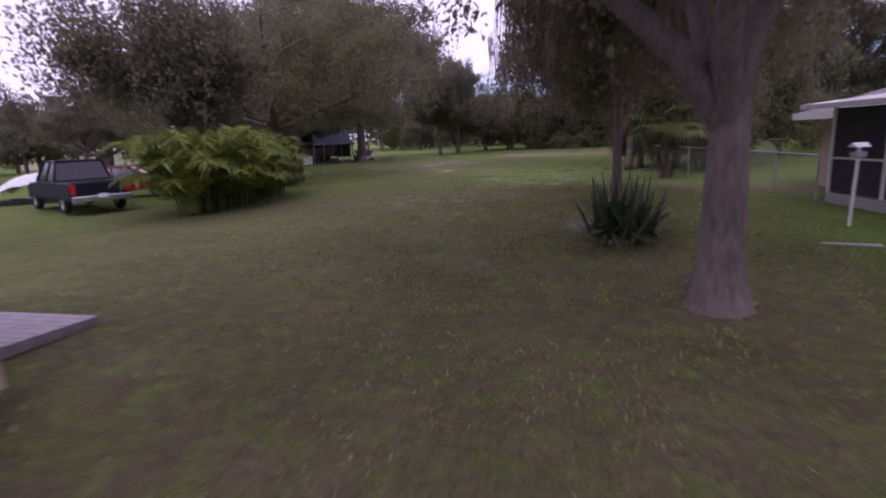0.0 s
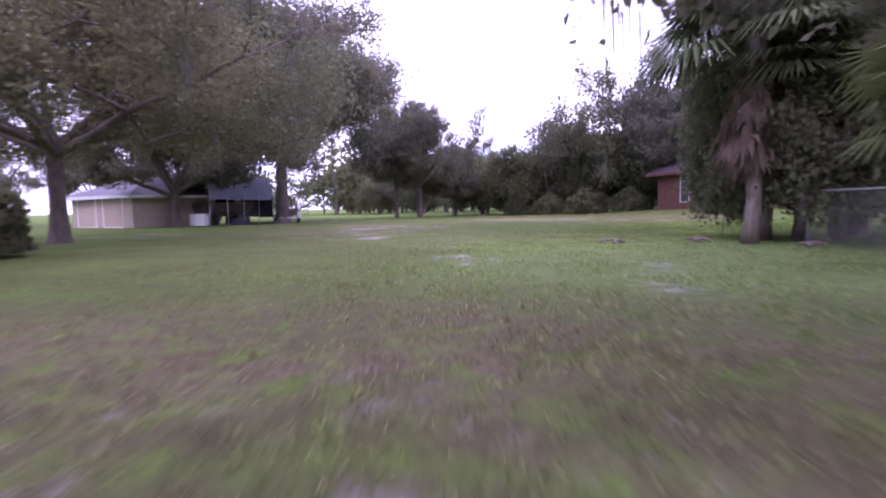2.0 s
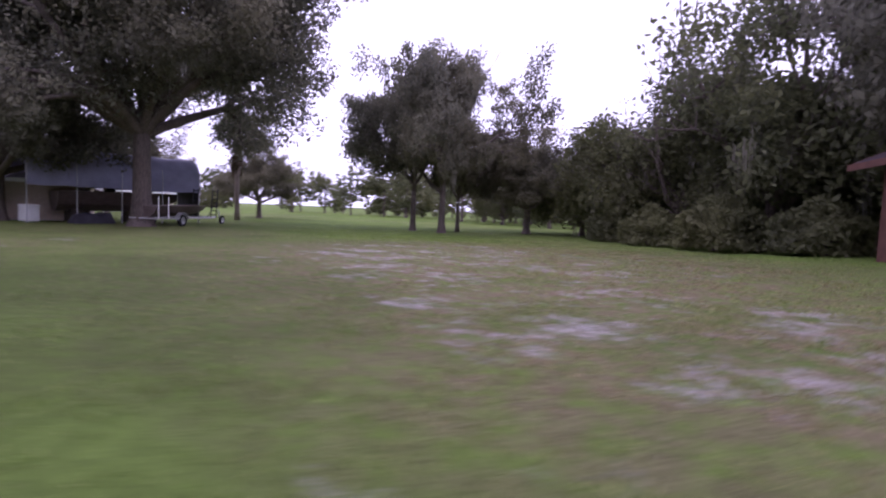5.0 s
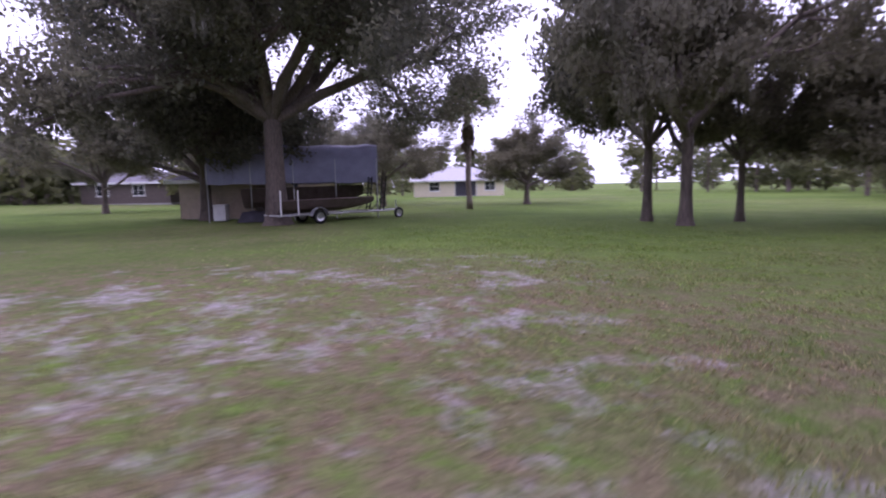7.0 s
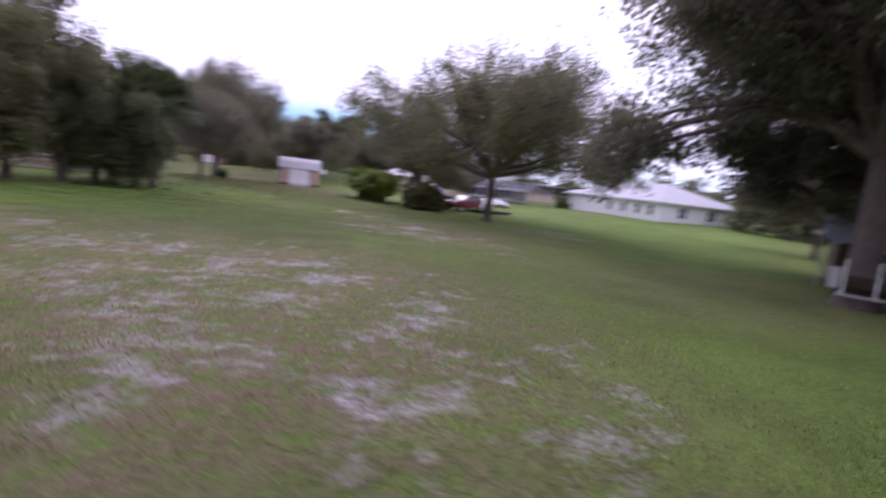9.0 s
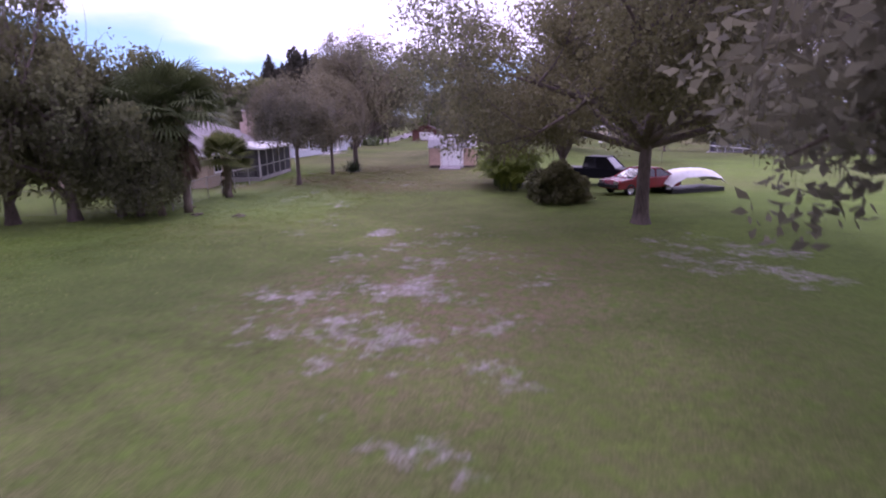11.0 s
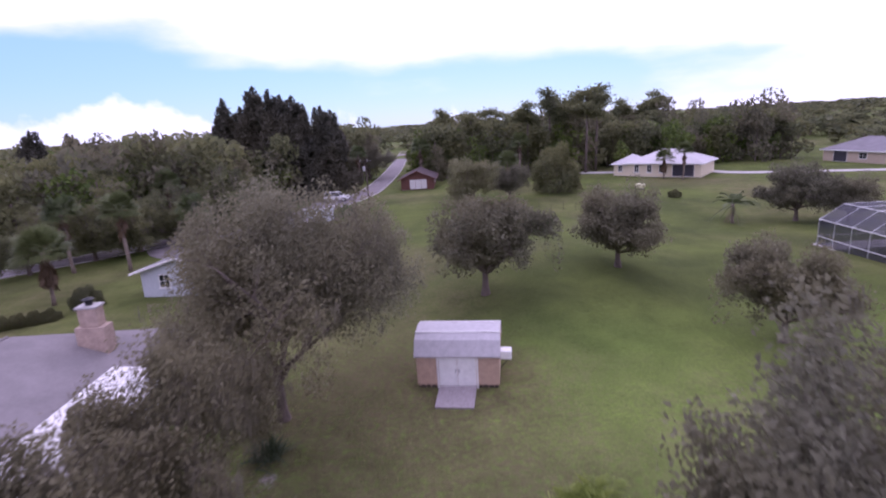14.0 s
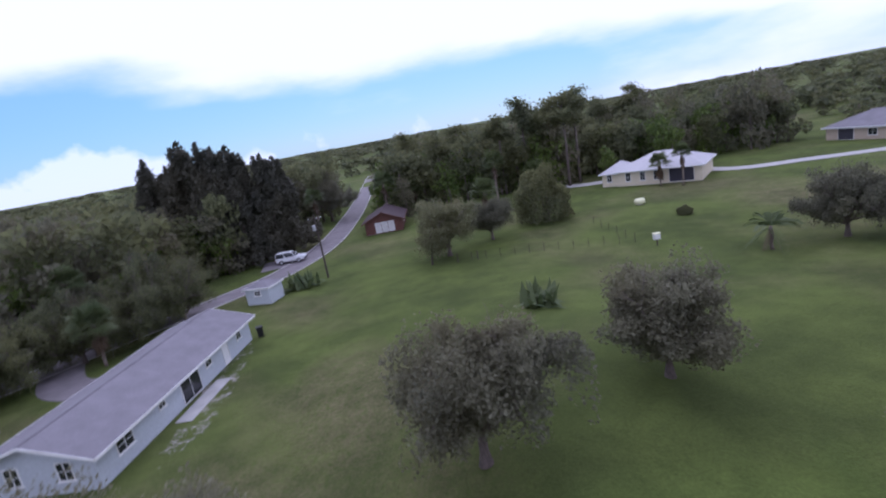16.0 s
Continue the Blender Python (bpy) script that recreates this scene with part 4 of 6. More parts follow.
def add_litter():
    """Fallen leaves lying on the porch roof."""
    rnd = np.random.RandomState(23)
    n = 1500
    x, y = rnd.uniform(-0.45, 2.4, n), rnd.uniform(-0.4, 9.4, n)
    keep = np.array([noise.noise((a * 0.8, b2 * 0.8, 1.0)) > -0.15 for a, b2 in zip(x, y)])
    x, y = x[keep], y[keep]
    c = np.stack([8.3 + x, 3.2 + y, 2.452 + (x + 0.5) * 0.1 + 0.012], axis=1)
    a = rnd.uniform(0, 6.28, len(c))
    s = rnd.uniform(0.03, 0.08, (len(c), 1))
    u = np.stack([np.cos(a), np.sin(a), 0.1 * np.cos(a)], axis=1) * s
    v = np.stack([-np.sin(a), np.cos(a), -0.1 * np.sin(a)], axis=1) * s * 0.6
    ob = thing("leaf_litter", "fallen brown leaves lying on the porch roof", "leaves", kind="stuff")
    tagged(part("leaves", quads_mesh("leaf_litter", np.stack([c - u, c - v, c + u, c + v], axis=1), MAT["dead"]), None, ob), kind="stuff")


add_litter()
house("far_house", "grey house under trees across the street", frame_at((41.5, -40.5), (36.5, -49.0)), 9.5, 8.0, 2.6, 1.5, "bluewall", "roof", hip=False, over=0.5,
      windows=[("s", 2.5, 0.9, 1.4, 1.2, "window"), ("s", 6.5, 0.1, 2.6, 2.1, "garage")])
house("pink_house", "pale pink house half hidden in far trees", frame_at((17.5, -122.0), (24.5, -124.0)), 9.0, 8.0, 4.6, 2.0, "tan", "roof_lt", hip=True, over=0.5,
      windows=[("n", 2.5, 2.9, 1.2, 1.2, "window"), ("n", 6.0, 2.9, 1.2, 1.2, "window")])
house("white_wing", "cream side wing joined to the cream house", frame_at((-46.6, -86.0), (-50.4, -82.6)), 5.6, 7.0, 2.7, 1.6, "cream", "roof_lt", hip=True, over=0.5,
      windows=[("s", 1.4, 0.9, 0.8, 1.5, "window"), ("s", 3.8, 0.9, 0.8, 1.5, "window")])


# ---- the garden shed ----
def add_shed():
    L, D, e = 4.37, 3.1, 1.95
    ang = math.degrees(math.atan2(2.17 - 2.91, -4.04 + 8.35))
    ob = thing("garden_shed", "tan garden shed with white double doors and curved pale roof", "shed", pose(-8.55, 2.91, height(-6, 2), 0, 0, ang) @ pose(0, -D, 0))
    # own axes: x along the front, y out of the doors
    g = Geo().box((L / 2, D / 2, e / 2 + 0.1), (L - 0.06, D - 0.06, e - 0.2))
    part("wall", g, MAT["tan"], ob)
    prof = [(-0.12, e - 0.1), (0.35, e + 0.62), (0.8, e + 0.86), (D / 2, e + 1.02), (D - 0.8, e + 0.86), (D - 0.35, e + 0.62), (D + 0.12, e - 0.1)]
    k = len(prof)
    r = Geo()
    vs = [(x, y, z) for x in (-0.06, L + 0.06) for y, z in prof] + [(x, y, z - 0.06) for x in (-0.06, L + 0.06) for y, z in prof]
    fs = []
    for i in range(k - 1):
        fs += [(i, i + 1, k + i + 1, k + i), (2 * k + i, 3 * k + i, 3 * k + i + 1, 2 * k + i + 1), (i, 2 * k + i, 2 * k + i + 1, i + 1), (k + i, k + i + 1, 3 * k + i + 1, 3 * k + i)]
    fs += [(0, k, 3 * k, 2 * k), (k - 1, 3 * k - 1, 4 * k - 1, 2 * k - 1)]
    r.add(vs, fs)
    roof = part("roof", r, MAT["roof_lt"], ob)
    for x in (0.0, L):
        gv = [(x - 0.03, y, z - 0.05) for y, z in prof[1:-1]] + [(x - 0.03, D - 0.04, e - 0.1), (x - 0.03, 0.04, e - 0.1)]
        gv2 = [(x + 0.03, y, z) for _, y, z in gv]
        n = len(gv)
        part("gable", Geo().add(gv + gv2, [tuple(range(n)), tuple(reversed(range(n, 2 * n)))] + [(i, (i + 1) % n, n + (i + 1) % n, n + i) for i in range(n)]), MAT["tan"], ob)
    for y in (0.8, D - 0.8):
        part("roof_seam", Geo().tube([(-0.07, y, e + 0.88), (L + 0.07, y, e + 0.88)], 0.035, 6), MAT["white"], roof)
    for sx, w in ((-1, 0.95), (1, 0.95)):
        d = part("door", Geo().box((L / 2 + sx * 0.485, D + 0.0, 1.0), (0.95, 0.06, 1.72)), MAT["white"], ob, bevel=0.008)
        part("handle", Geo().box((L / 2 + sx * 0.09, D + 0.05, 1.0), (0.03, 0.04, 0.16)), MAT["black"], d)
    for x in (L / 2 - 1.03, L / 2 + 1.03):
        part("trim", Geo().box((x, D - 0.01, 0.95), (0.09, 0.07, 1.86)), MAT["white"], ob)
    part("skid", Geo().box((L / 2, D / 2, 0.06), (L - 0.2, D - 0.2, 0.18)), MAT["darkwood"], ob)
    ramp = part("ramp", Geo().add([(L / 2 - 0.95, D + 0.03, 0.02), (L / 2 + 0.95, D + 0.03, 0.02), (L / 2 + 0.95, D + 2.0, -0.03), (L / 2 - 0.95, D + 2.0, -0.03),
                                   (L / 2 - 0.95, D + 0.03, 0.15), (L / 2 + 0.95, D + 0.03, 0.15), (L / 2 + 0.95, D + 2.0, 0.04), (L / 2 - 0.95, D + 2.0, 0.04)],
                                  [(3, 2, 1, 0), (4, 5, 6, 7), (0, 1, 5, 4), (1, 2, 6, 5), (2, 3, 7, 6), (3, 0, 4, 7)]), MAT["wood"], ob)
    n = 13
    for i in range(n):
        f = (i + 0.5) / n
        z = 0.165 * (1 - f) + 0.055 * f
        part("plank", Geo().box((L / 2, D + 0.05 + 1.95 * f, z), (1.94, 1.95 / n - 0.012, 0.03), Matrix.Rotation(radians(-3.2), 3, "X")), MAT["wood"], ramp)
    for x in [0.3 + 0.3 * i for i in range(14)]:
        if abs(x - L / 2) > 1.1:
            part("batten", Geo().box((x, D - 0.02, 0.95), (0.04, 0.03, 1.7)), MAT["tan"], ob)
    ac = part("air_conditioner", Geo().box((-0.30, D - 0.55, 1.75), (0.62, 0.6, 0.45)), MAT["white"], ob, "white window air conditioner", bevel=0.02)
    for i in range(6):
        part("louvre", Geo().box((-0.62, D - 0.55, 1.6 + 0.06 * i), (0.02, 0.5, 0.025)), MAT["metal_lt"], ac)
    part("bracket", Geo().tube([(-0.02, D - 0.55, 0.9), (-0.5, D - 0.55, 1.5)], 0.025, 6), MAT["black"], ob)


add_shed()


# ---- boat canopy, trailer, clutter ----
CANOPY = pose(-16.1, 50.6, 0, 0, 0, 78.5)


def add_canopy():
    ob = thing("boat_canopy", "grey tarpaulin canopy on a steel frame over a boat", "canopy", CANOPY)
    # x along its length, +y away from the lawn
    L, W = 8.5, 3.1
    half = [(0.0, 1.85), (-0.03, 2.25), (0.0, 2.7), (0.08, 3.08), (0.28, 3.4), (0.6, 3.64), (1.02, 3.78)]
    prof = half + [(W / 2, 3.84)] + [(W - y, z) for y, z in reversed(half)]
    k = len(prof)
    g, rows = Geo(), 15
    rnd = np.random.RandomState(4)
    vs = []
    for s in (0.0, 0.012):
        for j in range(rows):
            for i, (y, z) in enumerate(prof):
                sag = 0.05 * math.sin(j * math.pi * 2 / 3.5) * (1 if 0 < i < k - 1 else 0.5)
                vs.append((L * j / (rows - 1), y, z - s - sag + rnd.normal() * 0.012))
    m = rows * k
    fs = []
    for j in range(rows - 1):
        for i in range(k - 1):
            a = j * k + i
            fs += [(a, a + 1, a + k + 1, a + k), (m + a, m + a + k, m + a + k + 1, m + a + 1)]
    g.add(vs, fs)
    part("tarpaulin", g, MAT["tarp"], ob, smooth=True)
    # the far end is hung with a dark sheet
    end = [(L - 0.06 + 0.03 * math.sin(i * 1.9), y, z - 0.08) for i, (y, z) in enumerate(prof)]
    end += [(L - 0.06 + 0.04 * math.sin(i * 2.3), W - W * i / 6, 0.45 + 0.05 * math.sin(i)) for i in range(7)]
    q = [(x - 0.012, y, z) for x, y, z in end]
    ne = len(end)
    part("end_sheet", Geo().add(end + q, [tuple(range(ne)), tuple(reversed(range(ne, 2 * ne)))] + [(i, (i + 1) % ne, ne + (i + 1) % ne, ne + i) for i in range(ne)]), MAT["screen"], ob, "dark hanging end sheet")
    for j in range(5):
        x = 0.05 + (L - 0.1) * j / 4
        for y in (0.02, W - 0.1):
            part("leg", Geo().tube([(x, y, -0.05), (x, y, 2.0)], 0.03, 6), MAT["fence_metal"], ob)
        part("hoop", Geo().tube([(x, y, z - 0.06) for y, z in prof], 0.025, 5), MAT["fence_metal"], ob)


add_canopy()


def hull(g, L, B, H, m):
    """Open boat hull with a raked bow, along x."""
    rows, prof = 9, 7
    vs = []
    for j in range(rows):
        f = j / (rows - 1)
        w = B / 2 * (1 if f < 0.55 else math.sqrt(max(0.02, 1 - ((f - 0.55) / 0.47) ** 2)))
        z0 = 0 if f < 0.6 else H * 0.55 * ((f - 0.6) / 0.4) ** 1.6
        for i in range(prof):
            a = -1 + 2 * i / (prof - 1)
            z = z0 + (H - z0) * (abs(a) ** 2.6)
            vs.append(m @ Vector((L * f, w * a, z + 0.08 * f)))
    inner = [v + Vector((0, 0, 0.03)) for v in vs]
    fs = []
    n = len(vs)
    for j in range(rows - 1):
        for i in range(prof - 1):
            a = j * prof + i
            fs += [(a, a + prof, a + prof + 1, a + 1), (n + a, n + a + 1, n + a + prof + 1, n + a + prof)]
        for i in (0, prof - 1):
            a = j * prof + i
            fs.append((a, a + prof, n + a + prof, n + a))
    fs.append(tuple(range(prof)))
    g.add(vs + inner, fs)


def wheel(parent, c, r, w, axis="y", rim="chrome"):
    sgn = 1
    prof = [(r * 0.62, -w / 2), (r * 0.92, -w / 2), (r, -w * 0.3), (r, w * 0.3), (r * 0.92, w / 2), (r * 0.62, w / 2)]
    t = part("wheel", Geo().lathe(prof, c, axis, 20), MAT["rubber"], parent, "black rubber tyre")
    part("rim", Geo().lathe([(0.0, -w * 0.36), (r * 0.3, -w * 0.36), (r * 0.36, -w * 0.22), (r * 0.62, -w * 0.40), (r * 0.64, w * 0.40), (r * 0.36, w * 0.22), (r * 0.3, w * 0.36), (0.0, w * 0.36)], c, axis, 14), MAT[rim], t)


def add_trailer():
    ux, uy = -13.17 + 11.36, 59.85 - 55.62
    ob = thing("boat_trailer", "low flat trailer with raised black loading ramps", "trailer", pose(-11.36, 55.62, 0, 0, 0, math.degrees(math.atan2(uy, ux))))
    # x towards the tongue end, wheels at x = 0; +y away from the lawn
    fr = Geo()
    for y in (0.18, 1.55):
        fr.tube([(-1.9, y, 0.42), (3.3, y, 0.42)], 0.05, 6)
    for x in (-1.85, -0.6, 0.7, 2.0, 3.25):
        fr.tube([(x, 0.18, 0.42), (x, 1.55, 0.42)], 0.04, 6)
    fr.tube([(3.3, 0.2, 0.42), (5.0, 0.86, 0.42), (3.3, 1.52, 0.42)], 0.045, 6)
    part("frame", fr, MAT["fence_metal"], ob)
    for y in (0.0, 1.72):
        wheel(ob, (0, y, 0.31), 0.31, 0.2)
        part("fender", Geo().add([(x, yy, 0.36 + 0.36 * math.sin(math.pi * (x + 0.42) / 0.84) ** 0.5 + dz) for dz in (0, 0.02) for x in (-0.42, -0.3, -0.1, 0.1, 0.3, 0.42) for yy in (y - 0.13, y + 0.13)],
                                 [(2 * i, 2 * i + 2, 2 * i + 3, 2 * i + 1) for i in range(5)] + [(12 + 2 * i, 12 + 2 * i + 1, 12 + 2 * i + 3, 12 + 2 * i + 2) for i in range(5)]
                                 + [(2 * i + s, 2 * i + 2 + s, 14 + 2 * i + s, 12 + 2 * i + s) for i in range(5) for s in (0, 1)]), MAT["metal_lt"], ob)
    wheel(ob, (4.62, 0.3, 0.27), 0.27, 0.13)
    part("jack", Geo().tube([(4.62, 0.45, 0.27), (4.62, 0.55, 0.9)], 0.035, 6), MAT["fence_metal"], ob)
    for x in (-1.75, -0.95):
        part("guide_post", Geo().tube([(x, 0.12, 0.4), (x, 0.12, 1.5)], 0.035, 6), MAT["white"], ob, "white upright guide post")
    for y in (0.25, 1.45):
        r = Geo()
        for dx in (-0.02,):
            for yy in (y - 0.16, y + 0.16):
                r.tube([(3.55, yy, 0.45), (3.75, yy, 2.1)], 0.035, 5)
            for i in range(7):
                z = 0.6 + 0.23 * i
                r.tube([(3.56 + 0.12 * (z - 0.45), y - 0.16, z), (3.56 + 0.12 * (z - 0.45), y + 0.16, z)], 0.025, 5)
        r.tube([(3.65, y, 1.2), (2.9, y, 0.45)], 0.02, 5)
        part("ramp", r, MAT["black"], ob, "black steel ladder ramp standing upright")
    b = thing("jon_boat", "brown aluminium flat boat lying on a trailer", "boat", ob.matrix_basis @ pose(-1.7, 0.86, 0.47))
    g = Geo()
    hull(g, 5.1, 1.35, 0.55, Matrix.Identity(4))
    part("hull", g, MAT["boat"], b)
    for x in (0.9, 2.2):
        part("bench", Geo().box((x, 0, 0.42), (0.35, 1.1, 0.05)), MAT["boat"], b)


add_trailer()


def add_covered_boat():
    m = CANOPY @ pose(1.5, 1.55, 0.55)
    b = thing("boat", "brown boat on blocks under the grey canopy", "boat", m)
    g = Geo()
    hull(g, 6.2, 2.1, 1.05, Matrix.Identity(4))
    part("hull", g, MAT["boat"], b)
    part("windscreen", Geo().box((2.6, 0, 1.25), (0.05, 1.6, 0.4), Matrix.Rotation(radians(-25), 3, "Y")), MAT["glass"], b)
    for x in (0.8, 3.6):
        part("block", Geo().box((x, 0, -0.22), (0.4, 1.2, 0.66)), MAT["darkwood"], b)
    c = thing("chest", "white dented plastic chest under the canopy edge", "chest", CANOPY @ pose(0.35, 1.1, 0, 0, 0, 95))
    part("tub", Geo().box((0, 0, 0.38), (1.1, 0.6, 0.76)), MAT["white"], c, bevel=0.04)
    part("lid", Geo().box((0, 0, 0.8), (1.16, 0.66, 0.09)), MAT["white"], c, bevel=0.03)
    q = thing("tarpaulin_heap", "crumpled dark tarpaulin heap beside the canopy leg", "tarpaulin", CANOPY @ pose(2.6, -0.7, 0, 0, 0, 10))
    rnd = np.random.RandomState(2)
    g = Geo()
    n = 9
    vs = [(-1 + 2 * i / (n - 1), -0.5 + j / (n - 1), 0.0 if i in (0, n - 1) or j in (0, n - 1) else 0.35 + 0.25 * rnd.rand()) for i in range(n) for j in range(n)]
    g.add(vs, [(i * n + j, i * n + j + 1, (i + 1) * n + j + 1, (i + 1) * n + j) for i in range(n - 1) for j in range(n - 1)])
    part("sheet", g, MAT["screen"], q, smooth=True)


add_covered_boat()


# ---- vehicles ----
def vehicle(name, label, m, paint, kind):
    ob = thing(name, label, "pickup truck" if kind == "pickup" else "car", m)
    W = 1.9 if kind != "car" else 1.75
    if kind == "pickup":
        low = [(-2.7, 0.45), (-2.7, 1.08), (-1.0, 1.1), (1.05, 1.1), (2.35, 1.02), (2.6, 0.9), (2.62, 0.45)]
        cab = [(-1.0, 1.1), (-0.85, 1.78), (0.45, 1.80), (1.15, 1.1)]
        wx = (-1.7, 1.75)
    elif kind == "suv":
        low = [(-2.25, 0.42), (-2.3, 1.05), (0.9, 1.08), (2.1, 1.0), (2.3, 0.85), (2.3, 0.42)]
        cab = [(-2.25, 1.05), (-2.1, 1.75), (0.3, 1.76), (1.05, 1.08)]
        wx = (-1.45, 1.4)
    else:
        low = [(-2.2, 0.35), (-2.25, 0.9), (-1.5, 0.98), (0.95, 0.95), (2.0, 0.82), (2.2, 0.65), (2.2, 0.35)]
        cab = [(-1.7, 0.97), (-0.9, 1.40), (0.2, 1.42), (1.1, 0.95)]
        wx = (-1.35, 1.35)

    def loft(prof, w0, w1, zt):
        g = Geo()
        k = len(prof)
        z0, z1 = min(z for _, z in prof), max(z for _, z in prof)
        vs = []
        for s in (-1, 1):
            for x, z in prof:
                f = (z - z0) / (z1 - z0)
                vs.append((x, s * (w0 + (w1 - w0) * f) / 2, z))
        g.add(vs, [tuple(range(k)), tuple(reversed(range(k, 2 * k)))] + [(i, k + i, k + (i + 1) % k, (i + 1) % k) for i in range(k)])
        return g

    body = part("body", loft(low, W, W * 0.97, 0), MAT[paint], ob, bevel=0.05)
    part("cabin", loft(cab, W * 0.95, W * 0.76, 0), MAT["glass"], ob, "dark tinted cabin glass", bevel=0.03)
    (xa, za), (xb, zb), (xc, zc), (xd, zd) = cab
    part("roof_panel", Geo().box(((xb + xc) / 2, 0, zb + 0.02), (xc - xb + 0.1, W * 0.77, 0.06)), MAT[paint], ob, bevel=0.02)
    for s in (-1, 1):
        y0, y1 = s * W * 0.475, s * W * 0.385
        for (x0, z0), (x1, z1) in (((xa, za), (xb, zb)), ((xd, zd), (xc, zc)), (((xa + xd) / 2 - 0.1, za), ((xb + xc) / 2 - 0.1, zb))):
            part("pillar", Geo().tube([(x0, y0, z0), (x1, y1, z1)], 0.045, 5), MAT[paint], ob)
        part("headlamp", Geo().box((low[-1][0] - 0.02, s * W * 0.36, 0.72), (0.08, 0.3, 0.16)), MAT["chrome"], body)
        part("tail_lamp", Geo().box((low[0][0] - 0.01, s * W * 0.44, 0.86), (0.06, 0.14, 0.34)), MAT["lamp_red"], body)
    for x in wx:
        for s in (-1, 1):
            wheel(ob, (x, s * (W / 2 - 0.09), 0.36 if kind != "car" else 0.32), 0.36 if kind != "car" else 0.32, 0.22)
    for x in (low[0][0] - 0.06, low[-1][0] + 0.05):
        part("bumper", Geo().box((x, 0, 0.52), (0.14, W * 0.96, 0.2)), MAT["chrome" if kind == "pickup" else "black"], ob, bevel=0.03)
    if kind == "pickup":
        part("number_plate", Geo().box((low[0][0] - 0.14, 0, 0.6), (0.02, 0.3, 0.15)), MAT["white"], ob)
        part("bed_floor", Geo().box((-1.85, 0, 1.085), (1.55, W * 0.8, 0.02)), MAT["black"], ob)
    return ob


vehicle("pickup_truck", "dark navy pickup truck parked on the grass", pose(-15.5, 17.7, 0.05, 0, 0, 143), "navy", "pickup")
vehicle("car", "red low car parked behind the pickup truck", pose(-16.3, 22.0, 0.02, 0, 0, 20), "red", "car")
vehicle("suv", "white sport utility car parked beside the drive", pose(11.2, -73.0, 0.05, 0, 0, 175), "silver", "suv")


def add_car_cover():
    ob = thing("car_under_sheet", "car under a crumpled white sheet", "car", pose(-19.4, 21.5, 0, 0, 0, 20))
    rnd = np.random.RandomState(6)
    n, m = 17, 9
    vs = []
    for i in range(n):
        for j in range(m):
            x, y = -2.1 + 4.2 * i / (n - 1), -0.9 + 1.8 * j / (m - 1)
            z = 1.35 * (1 - (abs(x) / 2.3) ** 3) ** 0.6 * (1 - (abs(y) / 1.05) ** 4) ** 0.5
            vs.append((x, y, max(0.0, z + rnd.normal() * 0.02)))
    part("sheet", Geo().add(vs, [(i * m + j, i * m + j + 1, (i + 1) * m + j + 1, (i + 1) * m + j) for i in range(n - 1) for j in range(m - 1)]), MAT["white"], ob, smooth=True)
    part("hem", Geo().box((0, 0, 0.12), (4.0, 1.7, 0.24)), MAT["black"], ob)


add_car_cover()


# ---- shrubs ----
def add_areca_hedge():
    rnd = np.random.RandomState(8)
    base = []
    for v in range(3):
        qs = []
        for i in range(26):
            t = rnd.uniform(0, 2 * math.pi)
            out, up = rnd.uniform(0.15, 0.85), rnd.uniform(1.1, 3.0)
            d = np.array([math.cos(t), math.sin(t), 0])
            s = np.array([-math.sin(t), math.cos(t), 0])
            P = [np.array([0, 0, 0.1]) + d * (0.15 + out * 1.5 * f ** 1.4) + np.array([0, 0, up * (f - 0.52 * f ** 3)]) for f in np.linspace(0, 1, 15)]
            for k in range(14):
                qs.append([P[k] - s * 0.02, P[k] + s * 0.02, P[k + 1] + s * 0.012, P[k + 1] - s * 0.012])
                if k > 2:
                    tg = (P[k + 1] - P[k]) / np.linalg.norm(P[k + 1] - P[k])
                    for h in (0.0, 0.33, 0.66):
                        p = P[k] * (1 - h) + P[k + 1] * h
                        for sg in (-1, 1):
                            e = s * sg * 0.8 + tg * 0.6 + np.array([0, 0, -0.25])
                            e = e / np.linalg.norm(e) * (0.52 - 0.014 * k) * rnd.uniform(0.75, 1.15) + rnd.normal(size=3) * 0.04
                            w = tg * 0.021
                            qs.append([p, p + e * 0.5 + w, p + e, p + e * 0.5 - w])
        st = Geo()
        for i in range(9):
            a = rnd.uniform(0, 6.28)
            st.tube([(0.15 * math.cos(a), 0.15 * math.sin(a), -0.05), (0.35 * math.cos(a), 0.35 * math.sin(a), 1.0)], [0.018, 0.012], 5)
        base.append(dict(stem=st.mesh("areca_stem", MAT["sabal"]), crown=quads_mesh("areca_fronds", np.array(qs), MAT["areca"])))
    for i in range(14):
        f = i / 13
        plant("areca_palm", base[i % 3], -9.2 + 0.3 * f + rnd.normal() * 0.4, 14.6 + 6.0 * f, "bright yellow-green areca palm in a dense row", rnd.uniform(0, 360), rnd.uniform(1.25, 1.7), "areca hedge", "palm")
    # backing shrubs so that the row is dense
    return base


ARECA = add_areca_hedge()


